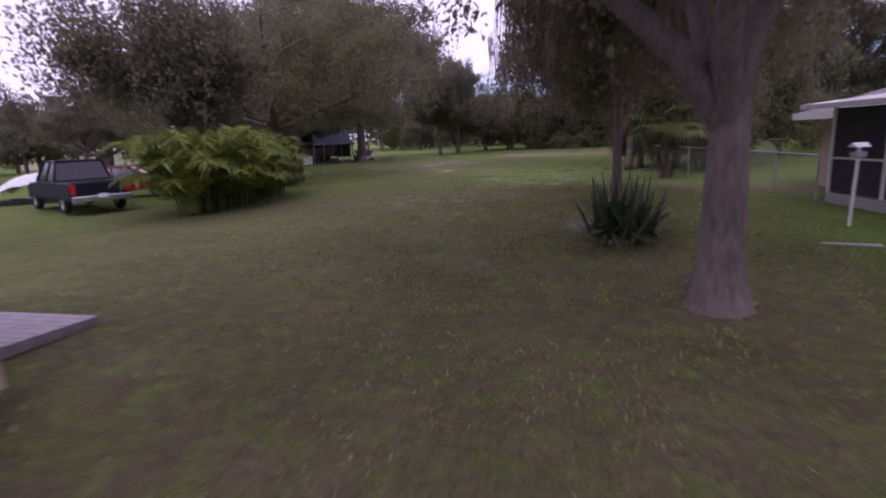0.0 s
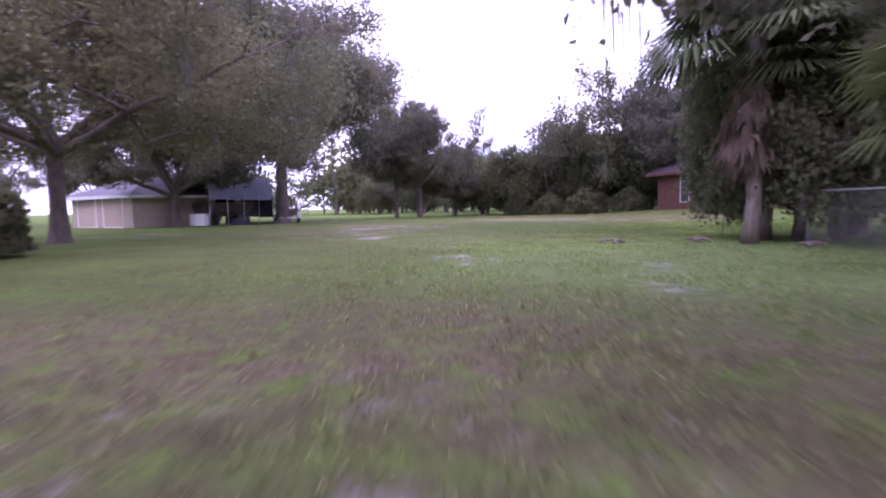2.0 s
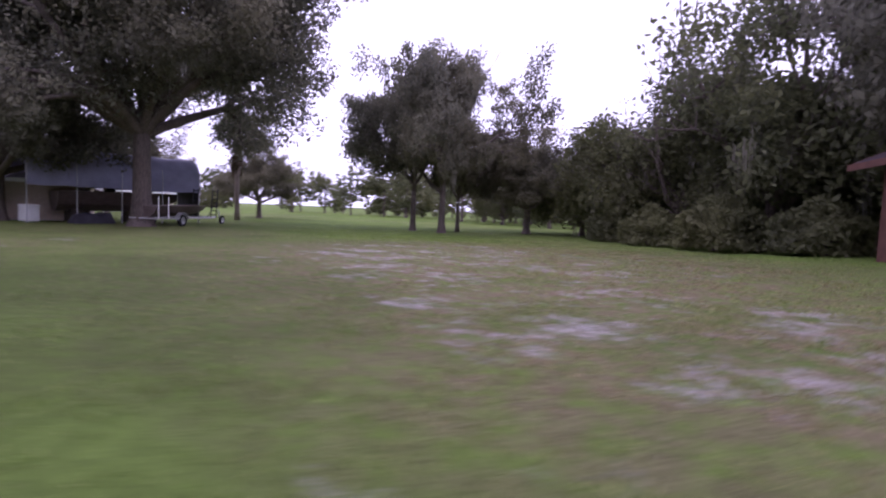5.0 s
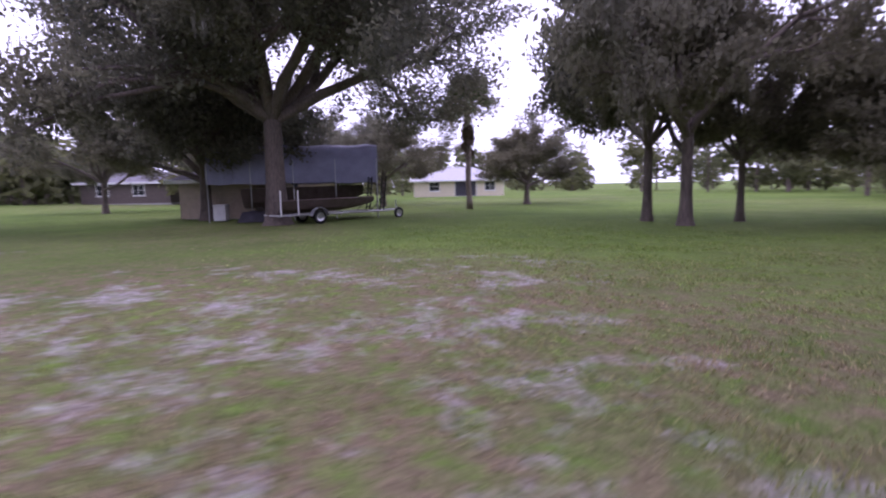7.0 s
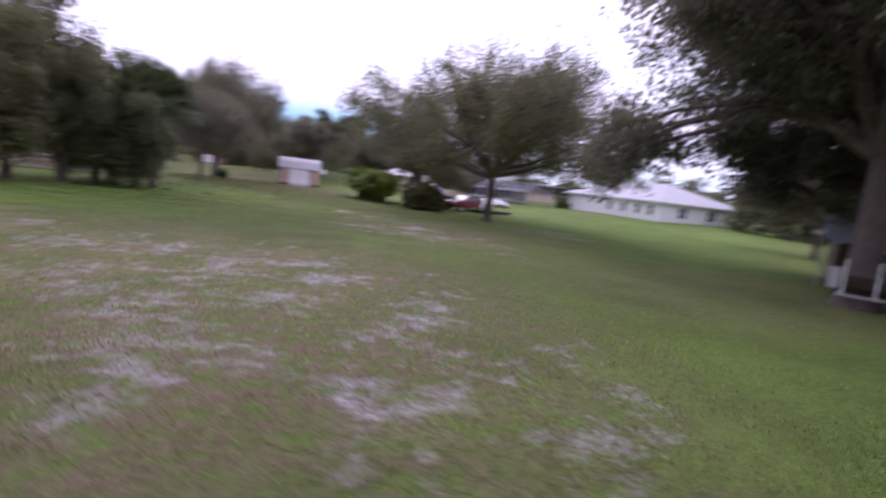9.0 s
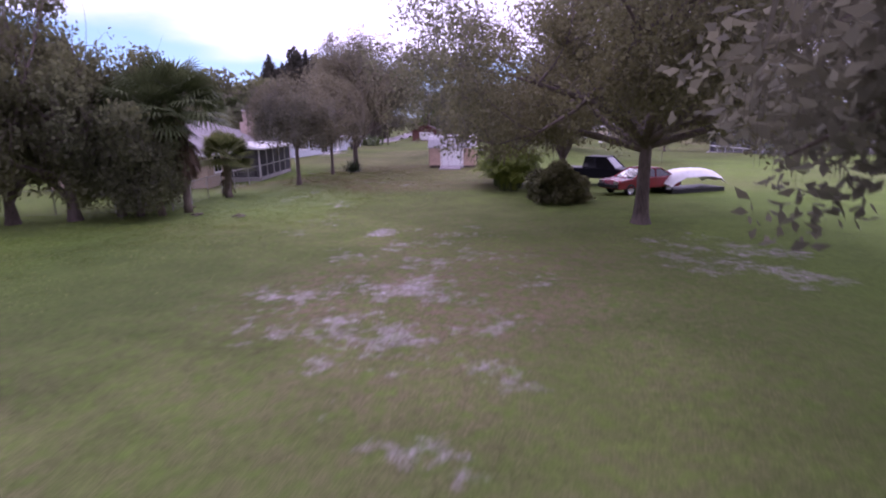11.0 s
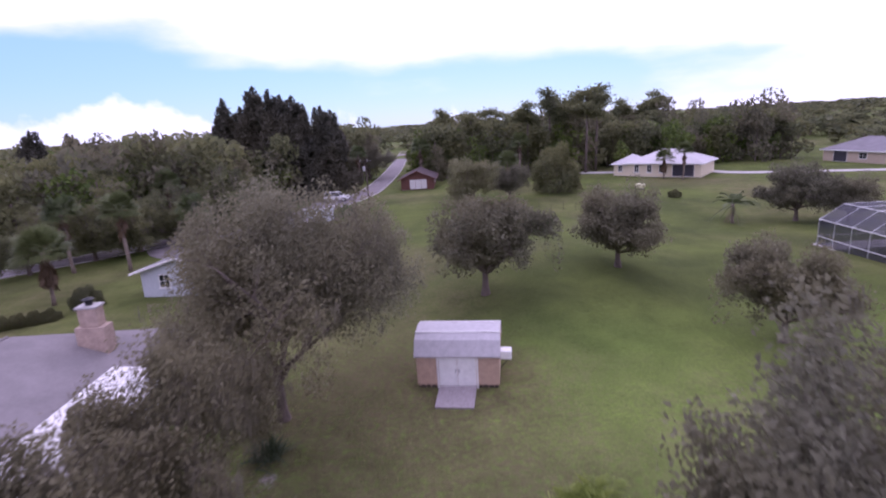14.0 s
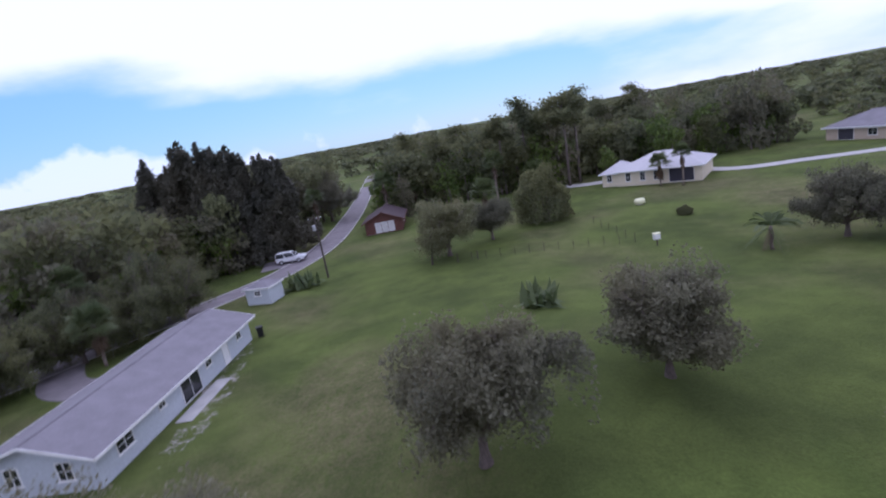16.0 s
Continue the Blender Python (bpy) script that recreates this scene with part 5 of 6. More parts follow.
def shrub_meshes(name, seed, r, h, n, leaf, mat, flat=0.35):
    """Dense rounded shrub: leaves over an uneven dome, with stems."""
    rnd = np.random.RandomState(seed)
    d = rnd.normal(size=(n, 3))
    d[:, 2] = np.abs(d[:, 2])
    d /= np.linalg.norm(d, axis=1)[:, None]
    lump = 1 + 0.16 * np.sin(d[:, 0] * 5 + seed) * np.sin(d[:, 1] * 6 + 1) + 0.10 * np.sin(d[:, 2] * 9 + d[:, 0] * 4)
    rad = rnd.uniform(0.55, 1.0, size=n) ** 0.45 * lump
    c = d * rad[:, None] * np.array([r, r, h])
    c[:, 2] += 0.1
    st = Geo()
    for i in range(7):
        a = rnd.uniform(0, 6.28)
        st.tube([(0.1 * math.cos(a), 0.1 * math.sin(a), -0.1), (0.5 * r * math.cos(a), 0.5 * r * math.sin(a), 0.7 * h)], [0.05 * r, 0.02 * r], 5)
    return dict(stem=st.mesh(name + "_stem", MAT["bark"]), crown=quads_mesh(name + "_crown", leaf_quads(c, leaf, rnd), MAT[mat]))


SHRUB_D = shrub_meshes("dark_shrub", 1, 1.0, 1.1, 5000, 0.09, "woods")
SHRUB_L = shrub_meshes("light_shrub", 2, 1.0, 1.1, 5000, 0.09, "bright")
HEDGE = shrub_meshes("round_hedge", 3, 1.0, 1.35, 9000, 0.05, "woods")
plant("shrub", SHRUB_D, -10.8, 25.2, "dense dark rounded shrub at the hedge end", 0, 1.6, category="shrub")
plant("shrub", HEDGE, -29.2, -66.5, "big clipped dark green rounded shrub", 0, 4.3, category="shrub", tall=1.25)
plant("shrub", HEDGE, 24.0, -16.5, "clipped dark ball shrub on the grass", 40, 1.3, category="shrub", tall=0.9)
for i in range(4):
    plant("shrub", HEDGE, 25.2 + 0.9 * i, -13.6 + 0.5 * i, "clipped low hedge shrub at the street", 30 * i, 0.75, "street hedge", "shrub", tall=0.9)
plant("shrub", SHRUB_D, 18.0, 48.6, "low dark rounded shrub before the red-brown house", 0, 1.25, category="shrub")
plant("shrub", SHRUB_D, -44.9, -54.2, "small brown shrub on open grass", 0, 1.0, category="shrub")
plant("shrub", SHRUB_L, -48.0, -2.0, "small rounded shrub by the pool cage", 0, 1.1, category="shrub")
plant("oak_tree", tree_meshes("willow", 61, 2.2, 4.6, 8.6, 34000, 0.11, "olive", 8, 0.22, 0.85, 0, 0.5, skirt=0.3, floor=0.8), -13.0, -56.5, "pale green spreading tree beside the small house", 0, 1.2)
plant("oak_tree", YOUNG[0], -19.8, -61.0, "dark bushy tree beside the pale green tree", 50, 0.95)
plant("palm_tree", SABAL[0], -22.0, -76.0, "cabbage palm behind the lawn shrubs", 50, 1.1, category="palm")


def add_yucca():
    rnd = np.random.RandomState(3)

    def spikes(n, ln, spread, wide=0.03):
        qs = []
        for i in range(n):
            t, el = rnd.uniform(0, 6.28), rnd.uniform(0.15, 1.4)
            d = np.array([math.cos(t) * math.cos(el), math.sin(t) * math.cos(el), math.sin(el)])
            s = np.array([-math.sin(t), math.cos(t), 0]) * wide
            o = np.array([rnd.normal() * spread, rnd.normal() * spread, 0.15])
            L = ln * rnd.uniform(0.7, 1.1)
            a, b2 = o + d * L * 0.5, o + d * L + np.array([0, 0, -0.25 * L * math.cos(el)])
            qs += [[o - s, o + s, a + s * 0.9, a - s * 0.9], [a - s * 0.9, a + s * 0.9, b2 + s * 0.1, b2 - s * 0.1]]
        return np.array(qs)

    crown = quads_mesh("cycad_leaves", spikes(170, 1.3, 0.26, 0.045), MAT["cycad"])
    st = Geo().lathe([(0.28, -0.05), (0.24, 0.15), (0.1, 0.4)], (0, 0, 0), "z", 10).mesh("cycad_stem", MAT["palm_bark"])
    plant("cycad", dict(stem=st, leaves=crown), 2.05, 7.6, "spiky dark green cycad clump in bare sandy soil", 0, 0.9, category="shrub")
    ban = quads_mesh("banana_leaves", spikes(46, 2.2, 0.6, 0.2), MAT["sabal"])
    plant("banana_clump", dict(stem=st, leaves=ban), -17.6, -29.3, "clump of tall banana leaves on the lawn", 0, 1.1, category="shrub")
    plant("banana_clump", dict(stem=st, leaves=ban), 6.3, -55.0, "clump of banana leaves beside the block shed", 60, 1.1, category="shrub")
    plant("banana_clump", dict(stem=st, leaves=ban), 7.8, -55.4, "clump of banana leaves beside the block shed", 160, 1.0, category="shrub")


add_yucca()


# ---- fences, poles, small things ----
def chain_fence(pts, h=1.2, gate=None):
    ob = thing("chain_link_fence", "galvanised chain-link fence with pipe posts and top rail", "fence", pose(0, 0, 0))
    for (x0, y0), (x1, y1) in zip(pts, pts[1:]):
        ln = math.hypot(x1 - x0, y1 - y0)
        n = max(1, round(ln / 2.4))
        u = ((x1 - x0) / ln, (y1 - y0) / ln)
        for i in range(n + 1):
            x, y = x0 + u[0] * ln * i / n, y0 + u[1] * ln * i / n
            part("post", Geo().tube([(x, y, -0.1), (x, y, h + 0.08)], 0.03, 8), MAT["fence_metal"], ob)
        part("top_rail", Geo().tube([(x0, y0, h), (x1, y1, h)], 0.022, 6), MAT["fence_metal"], ob)
        qs, s, w = [], 0.075, 0.0035
        for sg in (1, -1):
            k = -h if sg > 0 else 0.0
            while k < ln + (h if sg < 0 else 0):
                a0, z0, a1, z1 = k, 0.04, k + sg * (h - 0.06), h - 0.02
                f0 = max(0.0, (0 - a0) / (a1 - a0) if sg > 0 else (ln - a0) / (a1 - a0)) if (a0 < 0 or a0 > ln) else 0.0
                f1 = min(1.0, (ln - a0) / (a1 - a0) if sg > 0 else (0 - a0) / (a1 - a0)) if (a1 < 0 or a1 > ln) else 1.0
                if f1 > f0:
                    p0 = (a0 + (a1 - a0) * f0, z0 + (z1 - z0) * f0)
                    p1 = (a0 + (a1 - a0) * f1, z0 + (z1 - z0) * f1)
                    P = [np.array([x0 + u[0] * p[0], y0 + u[1] * p[0], p[1]]) for p in (p0, p1)]
                    t = np.array([u[0] * w, u[1] * w, 0])
                    qs.append([P[0] - t, P[0] + t, P[1] + t, P[1] - t])
                k += s
        tagged(part("wire_mesh", quads_mesh("wire_mesh", np.array(qs), MAT["fence_metal"]), None, ob), kind="stuff")


chain_fence([(8.2, 12.4), (8.6, 17.0), (8.5, 26.0)])
chain_fence([(8.5, 26.0), (16.0, 27.5)])


def add_feeder():
    ob = thing("bird_feeder", "small white bird feeder on a white pole", "bird feeder", pose(6.5, 8.6, 0))
    part("pole", Geo().tube([(0, 0, -0.1), (0.03, 0, 1.35)], 0.03, 8), MAT["white"], ob)
    part("tray", Geo().box((0.03, 0, 1.42), (0.2, 0.17, 0.1)), MAT["metal_lt"], ob, bevel=0.01)
    part("roof", Geo().add([(-0.1, -0.12, 1.56), (0.16, -0.12, 1.56), (0.16, 0.12, 1.56), (-0.1, 0.12, 1.56), (-0.1, 0, 1.64), (0.16, 0, 1.64)], [(0, 1, 5, 4), (2, 3, 4, 5), (0, 4, 3), (1, 2, 5), (3, 2, 1, 0)]), MAT["white"], ob)
    part("post", Geo().box((0.03, 0, 1.53), (0.05, 0.05, 0.12)), MAT["white"], ob)
    ed = thing("garden_edging", "short pale concrete edging lying on grass", "edging", pose(5.5, 7.1, 0.02, 0, 0, 160))
    part("strip", Geo().box((0, 0, 0.04), (0.9, 0.12, 0.1)), MAT["concrete"], ed, bevel=0.02)


add_feeder()


def log_pile(x, y, n, seed, label):
    rnd = np.random.RandomState(seed)
    ob = thing("branch_heap", label, "branches", pose(x, y, height(x, y)))
    for i in range(n):
        a, ln, r = rnd.uniform(0, math.pi), rnd.uniform(0.25, 0.7), rnd.uniform(0.025, 0.06)
        c = rnd.normal(size=2) * 0.16
        d = (math.cos(a) * ln / 2, math.sin(a) * ln / 2)
        part("branch", Geo().tube([(c[0] - d[0], c[1] - d[1], r), (c[0], c[1], r + 0.06), (c[0] + d[0], c[1] + d[1], r + 0.02)], [r, r * 0.9, r * 0.6], 7), MAT["palm_bark"], ob)


log_pile(4.6, 28.0, 5, 1, "heap of cut brown branches on the lawn")
log_pile(6.9, 27.6, 5, 2, "small heap of pale cut branches on grass")
log_pile(8.0, 25.4, 6, 3, "brown dead fronds and branches under palms")


def utility_pole(x, y, h, label, lean=0.0, arms=True):
    ob = thing("utility_pole", label, "utility pole", pose(x, y, height(x, y), 0, lean, 0))
    part("pole", Geo().tube([(0, 0, -0.3), (0, 0, h)], [0.15, 0.10], 9), MAT["darkwood"], ob)
    if arms:
        part("crossarm", Geo().box((0, 0.1, h - 0.5), (1.8, 0.1, 0.12)), MAT["darkwood"], ob)
        t = part("transformer", Geo().lathe([(0.02, 0), (0.22, 0.02), (0.24, 0.6), (0.2, 0.72), (0.02, 0.74)], (0.32, 0, h - 2.0), "z", 14), MAT["metal_lt"], ob, "grey cylindrical transformer")
        for sx in (-0.8, -0.3, 0.8):
            part("insulator", Geo().lathe([(0.05, 0), (0.07, 0.05), (0.04, 0.16), (0.01, 0.18)], (sx, 0.1, h - 0.44), "z", 8), MAT["white"], ob)
    return ob


utility_pole(3.7, -58.0, 8.6, "wooden utility pole with grey transformer beside the drive")
utility_pole(-10.3, -53.5, 4.6, "short leaning dark wooden post on lawn", -7, False)
for i, (x, y) in enumerate([(-13.5, -52.0), (-16.0, -51.5)]):
    ob = thing("fence_post", "short dark wooden fence post in grass", "fence post", pose(x, y, height(x, y)), "field posts")
    part("post", Geo().tube([(0, 0, -0.2), (0.02, 0, 1.2)], [0.07, 0.06], 7), MAT["darkwood"], ob)


def add_bin():
    ob = thing("wheeled_bin", "black wheeled bin standing at the house corner", "bin", pose(8.4, -39.0, height(8.4, -39.0), 0, 0, 20))
    part("tub", Geo().add([(sx * w, sy * w, z) for z, w in ((0.06, 0.24), (1.0, 0.31)) for sx, sy in ((-1, -1), (1, -1), (1, 1), (-1, 1))],
                          [(3, 2, 1, 0), (4, 5, 6, 7), (0, 1, 5, 4), (1, 2, 6, 5), (2, 3, 7, 6), (3, 0, 4, 7)]), MAT["black"], ob, bevel=0.02)
    part("lid", Geo().box((0, 0.02, 1.04), (0.68, 0.7, 0.07)), MAT["black"], ob, bevel=0.02)
    for s in (-0.25, 0.25):
        part("wheel", Geo().lathe([(0.02, -0.04), (0.13, -0.04), (0.13, 0.04), (0.02, 0.04)], (s, 0.28, 0.13), "x", 12), MAT["rubber"], ob)


add_bin()


def add_field_things():
    ob = thing("well_tank", "pale yellow rounded tank lying on the grass", "tank", pose(-43.8, -65.0, height(-43.8, -65)))
    part("tank", Geo().lathe([(0.02, -0.75), (0.4, -0.7), (0.5, -0.4), (0.5, 0.4), (0.4, 0.7), (0.02, 0.75)], (0, 0, 0.5), "x", 16), MAT["yellow"], ob, smooth=True)
    part("cradle", Geo().box((0, 0, 0.06), (1.0, 0.6, 0.16)), MAT["concrete"], ob)
    ob = thing("meter_box", "small white box on a post in the field", "box", pose(-35.3, -43.3, height(-35.3, -43.3)))
    part("post", Geo().box((0, 0, 0.4), (0.12, 0.12, 0.9)), MAT["darkwood"], ob)
    part("cabinet", Geo().box((0, 0, 1.1), (0.7, 0.5, 0.65)), MAT["white"], ob, bevel=0.03)
    part("lid", Geo().box((0, 0, 1.45), (0.8, 0.6, 0.08)), MAT["yellow"], ob, bevel=0.02)
    ob = thing("wire_fence", "thin wire field fence with slim posts", "fence", pose(0, 0, 0))
    pts = [(-13.5, -52.0), (-24.0, -49.5), (-34.0, -46.0), (-33.5, -60.0)]
    for (x0, y0), (x1, y1) in zip(pts, pts[1:]):
        for i in range(6):
            x, y = x0 + (x1 - x0) * i / 6, y0 + (y1 - y0) * i / 6
            part("post", Geo().tube([(x, y, height(x, y) - 0.2), (x, y, height(x, y) + 1.15)], 0.03, 6), MAT["darkwood"], ob)
        for z in (0.35, 0.7, 1.05):
            part("wire", Geo().tube([(x0 + (x1 - x0) * k / 8, y0 + (y1 - y0) * k / 8, height(x0 + (x1 - x0) * k / 8, y0 + (y1 - y0) * k / 8) + z) for k in range(9)], 0.004, 4), MAT["darkwood"], ob)


add_field_things()


def add_pool_cage():
    ob = thing("pool_cage", "white-framed screened pool cage beside a house", "pool cage", frame_at((-43.4, -21.3), (-42.6, -4.0)))
    L, W, e, t = 17.0, 10.0, 2.6, 4.0
    part("deck", Geo().box((L / 2, W / 2, 0.03), (L + 0.6, W + 0.6, 0.2)), MAT["concrete"], ob)
    part("water", Geo().prism([(4, 3), (13, 3), (13, 7), (4, 7)], 0.1, 0.14), MAT["glass"], ob, "dark still pool water")
    n = 8
    for i in range(n + 1):
        x = L * i / n
        part("rib", Geo().tube([(x, 0, 0.1), (x, 0, e), (x, 2.2, t), (x, W - 2.2, t), (x, W, e), (x, W, 0.1)], 0.035, 5), MAT["metal_lt"], ob)
        for a, b2 in (((0, 0.1), (0, e)), ((0, e), (2.2, t)), ((2.2, t), (W - 2.2, t)), ((W - 2.2, t), (W, e))) if i < n else ():
            xs = (x + 0.06, x + L / n - 0.06)
            v = [(xx, yy, zz) for xx in xs for yy, zz in (a, b2)]
            q = [(p[0], p[1] + 0.01, p[2] - 0.01) for p in v]
            sp = part("screen_panel", Geo().add(v + q, [(0, 1, 3, 2), (6, 7, 5, 4)]), MAT["mesh"], ob)
    for y, z in ((0, 0.95), (0, e), (2.2, t), (W - 2.2, t), (W, e)):
        part("rail", Geo().tube([(0, y, z), (L, y, z)], 0.04, 5), MAT["white"], ob)
    part("end_rail", Geo().tube([(0, 0, 0.95), (0, W, 0.95)], 0.04, 5), MAT["white"], ob)


def mesh_mat():
    m, nt, bs = nodes_of("cage_screen")
    bs.inputs["Base Color"].default_value = (0.05, 0.05, 0.07, 1)
    bs.inputs["Roughness"].default_value = 0.7
    tr = nt.nodes.new("ShaderNodeBsdfTransparent")
    ms = nt.nodes.new("ShaderNodeMixShader")
    ms.inputs[0].default_value = 0.5
    nt.links.new(tr.outputs[0], ms.inputs[1])
    nt.links.new(bs.outputs[0], ms.inputs[2])
    nt.links.new(ms.outputs[0], nt.nodes["Material Output"].inputs["Surface"])
    return m


MAT["mesh"] = mesh_mat()
add_pool_cage()


# ---- roads ----
def strip(name, label, pts, w, mat, z=0.03, cat="road", kerb=False):
    P = [Vector((x, y)) for x, y in pts]
    fine = []
    for i in range(len(P) - 1):
        a, b2, c, d = P[max(i - 1, 0)], P[i], P[i + 1], P[min(i + 2, len(P) - 1)]
        for k in range(8):
            t = k / 8
            fine.append(0.5 * (2 * b2 + (c - a) * t + (2 * a - 5 * b2 + 4 * c - d) * t * t + (3 * b2 - a - 3 * c + d) * t ** 3))
    fine.append(P[-1])

    def ribbon(off, wd, zz, th):
        vs = []
        for i, p in enumerate(fine):
            d = (fine[min(i + 1, len(fine) - 1)] - fine[max(i - 1, 0)]).normalized()
            nn = Vector((-d.y, d.x))
            for s in (-1, 1):
                q = p + nn * (off + s * wd / 2)
                vs.append((q.x, q.y, height(q.x, q.y) + zz))
        n = len(vs)
        vs += [(x, y, z2 - th) for x, y, z2 in vs]
        fs = [(2 * i, 2 * i + 1, 2 * i + 3, 2 * i + 2) for i in range(len(fine) - 1)]
        fs += [(2 * i + s, 2 * i + 2 + s, n + 2 * i + 2 + s, n + 2 * i + s) for i in range(len(fine) - 1) for s in (0, 1)]
        return Geo().add(vs, fs)

    ob = new(name, ribbon(0, w, z, 0.2).mesh(name, MAT[mat]))
    tagged(ob, label, cat, kind="structure")
    if kerb:
        for k in (-1, 1):
            part("kerb", ribbon(k * (w / 2 + 0.12), 0.22, z + 0.07, 0.25), MAT["concrete"], ob)


strip("road", "narrow worn asphalt street curving behind the houses", [(2.5, -240), (3.0, -160), (3.8, -120), (6.0, -86), (10.5, -68), (18, -57), (27, -47), (36, -36), (47, -27), (62, -20), (90, -14)], 4.4, "asphalt", kerb=True)
strip("driveway_1", "asphalt parking apron beside the white car", [(8.0, -74), (12, -73.5), (16, -73)], 6.5, "asphalt", z=0.05, cat="driveway")
strip("driveway_2", "worn asphalt drive behind the long house", [(30, -43), (26, -36), (21, -33.5)], 4.0, "asphalt", z=0.05, cat="driveway")
strip("driveway_3", "pale concrete drive by the far house", [(-110, -62), (-94, -68), (-80, -74), (-68, -80), (-64, -100)], 3.4, "concrete", z=0.05, cat="driveway")
strip("driveway_4", "pale drive behind the cream house", [(-40, -98), (-47, -93), (-55, -92), (-66, -90)], 4.0, "concrete", z=0.05, cat="driveway")
strip("path_1", "concrete path along the yard side of the long house", [(12.4 - 2.0, -23.5), (9.4, -30.0)], 1.3, "concrete", z=0.05, cat="path")


# ---- tall conifers and woods ----
def spire_meshes(name, seed, h, r, n, leaf=0.26):
    """Casuarina: a ragged spire of many upswept feathery plumes."""
    rnd = np.random.RandomState(seed)
    cs = []
    plumes = 60
    for i in range(plumes):
        f = i / plumes
        a = rnd.uniform(0, 2 * math.pi)
        ro = r * (1 - f) ** 0.55 * rnd.uniform(0.15, 1.2)
        z = h * (0.05 + 0.82 * f)
        ln = h * rnd.uniform(0.06, 0.15)
        k = n // plumes
        t = rnd.uniform(-1, 1, size=k)
        w = 0.25 * r * (1 - 0.5 * f) * np.sqrt(np.maximum(0, 1 - np.abs(t) ** 2.2))
        d = rnd.normal(size=(k, 2)) * 0.55
        cs.append(np.stack([ro * math.cos(a) * (1 - 0.15 * t) + d[:, 0] * w, ro * math.sin(a) * (1 - 0.15 * t) + d[:, 1] * w, z + t * ln], axis=1))
    c = np.concatenate(cs)
    q = leaf_quads(c[c[:, 2] > 0.6], leaf, rnd, 2.8, -1.6)
    g = Geo().tube([(0, 0, -0.2), (0.1, 0, h * 0.4), (0, 0.1, h * 0.92)], [0.3, 0.2, 0.03], 7)
    return dict(trunk=g.mesh(name + "_trunk", MAT["bark"], True), crown=quads_mesh(name + "_crown", q, MAT["pine"]))


SPIRE = [spire_meshes("casuarina_a", 1, 20, 3.4, 18000, 0.17), spire_meshes("casuarina_b", 5, 18, 3.2, 17000, 0.17), spire_meshes("casuarina_c", 9, 16, 3.0, 16000, 0.17)]
rnd = np.random.RandomState(11)
spires = [(32.5, -80.3, 20.5), (29.8, -82.2, 19.3), (26.4, -80.1, 22.6), (24.4, -82.5, 21.8), (22.0, -80.8, 21.0), (19.8, -83, 20.6), (17.6, -82, 18.6), (14.2, -80.4, 18.4), (12.6, -83.0, 17.4), (28, -77.5, 17.5),
          (23.0, -77.0, 17.0), (18.5, -77.5, 15.0), (34.8, -83, 17.0), (59.8, -44, 20), (56.6, -44, 19), (62, -51, 15), (80, -70, 18), (86, -74, 17), (92, -72, 19), (74, -86, 17), (70, -92, 16)]
for i, (x, y, h) in enumerate(spires):
    me = SPIRE[i % 3]
    s = h / (20, 18, 16)[i % 3]
    ob = plant("casuarina_tree", me, x, y, "tall dark spire-shaped casuarina in a dense stand", rnd.uniform(0, 360), s * 0.95, "casuarina stand")
    ob.scale = (s * 1.45, s * 1.45, s)


def flat_pine(name, seed, h):
    """Slash pine: long bare trunk, cloud-like top."""
    rnd = np.random.RandomState(seed)
    g = Geo().tube([(0, 0, -0.3), (0.15, 0.1, h * 0.5), (0, 0.2, h * 0.95)], [0.24, 0.18, 0.08], 7)
    cs = []
    for i in range(9):
        a, z, ro = rnd.uniform(0, 6.28), h * rnd.uniform(0.72, 1.0), rnd.uniform(0.6, 2.4)
        p = np.array([ro * math.cos(a), ro * math.sin(a), z])
        g.tube([(0, 0.18, z - 1.0), tuple(p)], [0.07, 0.03], 5)
        cs.append(p + rnd.normal(size=(330, 3)) * np.array([0.85, 0.85, 0.42]))
    return dict(trunk=g.mesh(name + "_trunk", MAT["bark"], True), crown=quads_mesh(name + "_crown", leaf_quads(np.concatenate(cs), 0.28, rnd), MAT["woods"]))


PINE = [flat_pine("slash_pine_a", 2, 16), flat_pine("slash_pine_b", 6, 14)]
for i, (x, y, s) in enumerate([(-37.0, -103, 1.0), (-43.5, -96, 1.05), (-46.5, -98, 1.0), (-40.5, -101, 0.95), (-31, -101, 0.85), (-18, -104, 0.85), (-74.5, -130, 0.95), (-71, -128, 0.9), (-62, -125, 0.85), (-25, -124, 0.9), (-12, -126, 0.85), (-53, -120, 0.9)]):
    plant("pine_tree", PINE[i % 2], x, y, "tall slash pine with bare trunk and flat cloud-like top", rnd.uniform(0, 360), s * 1.25, "slash pines")
for i, (x, y, s) in enumerate([(27.6, -17.6, 1.05), (26.6, -28.3, 1.0), (23.9, -39.7, 1.0), (31.5, -50.0, 1.1), (33.5, -15.5, 1.05), (33, -29, 1.0), (39, -36, 0.9), (-5, -98, 1.2), (-11, -101, 1.15), (-28, -96, 1.2), (-35, -92, 1.1), (9.5, -98, 1.1), (-53.0, -76.0, 0.9), (-55.5, -73.0, 0.85)]):
    plant("palm_tree", SABAL[i % 2], x, y, "cabbage palm with rounded grey-green head", rnd.uniform(0, 360), s, "cabbage palms", "palm")


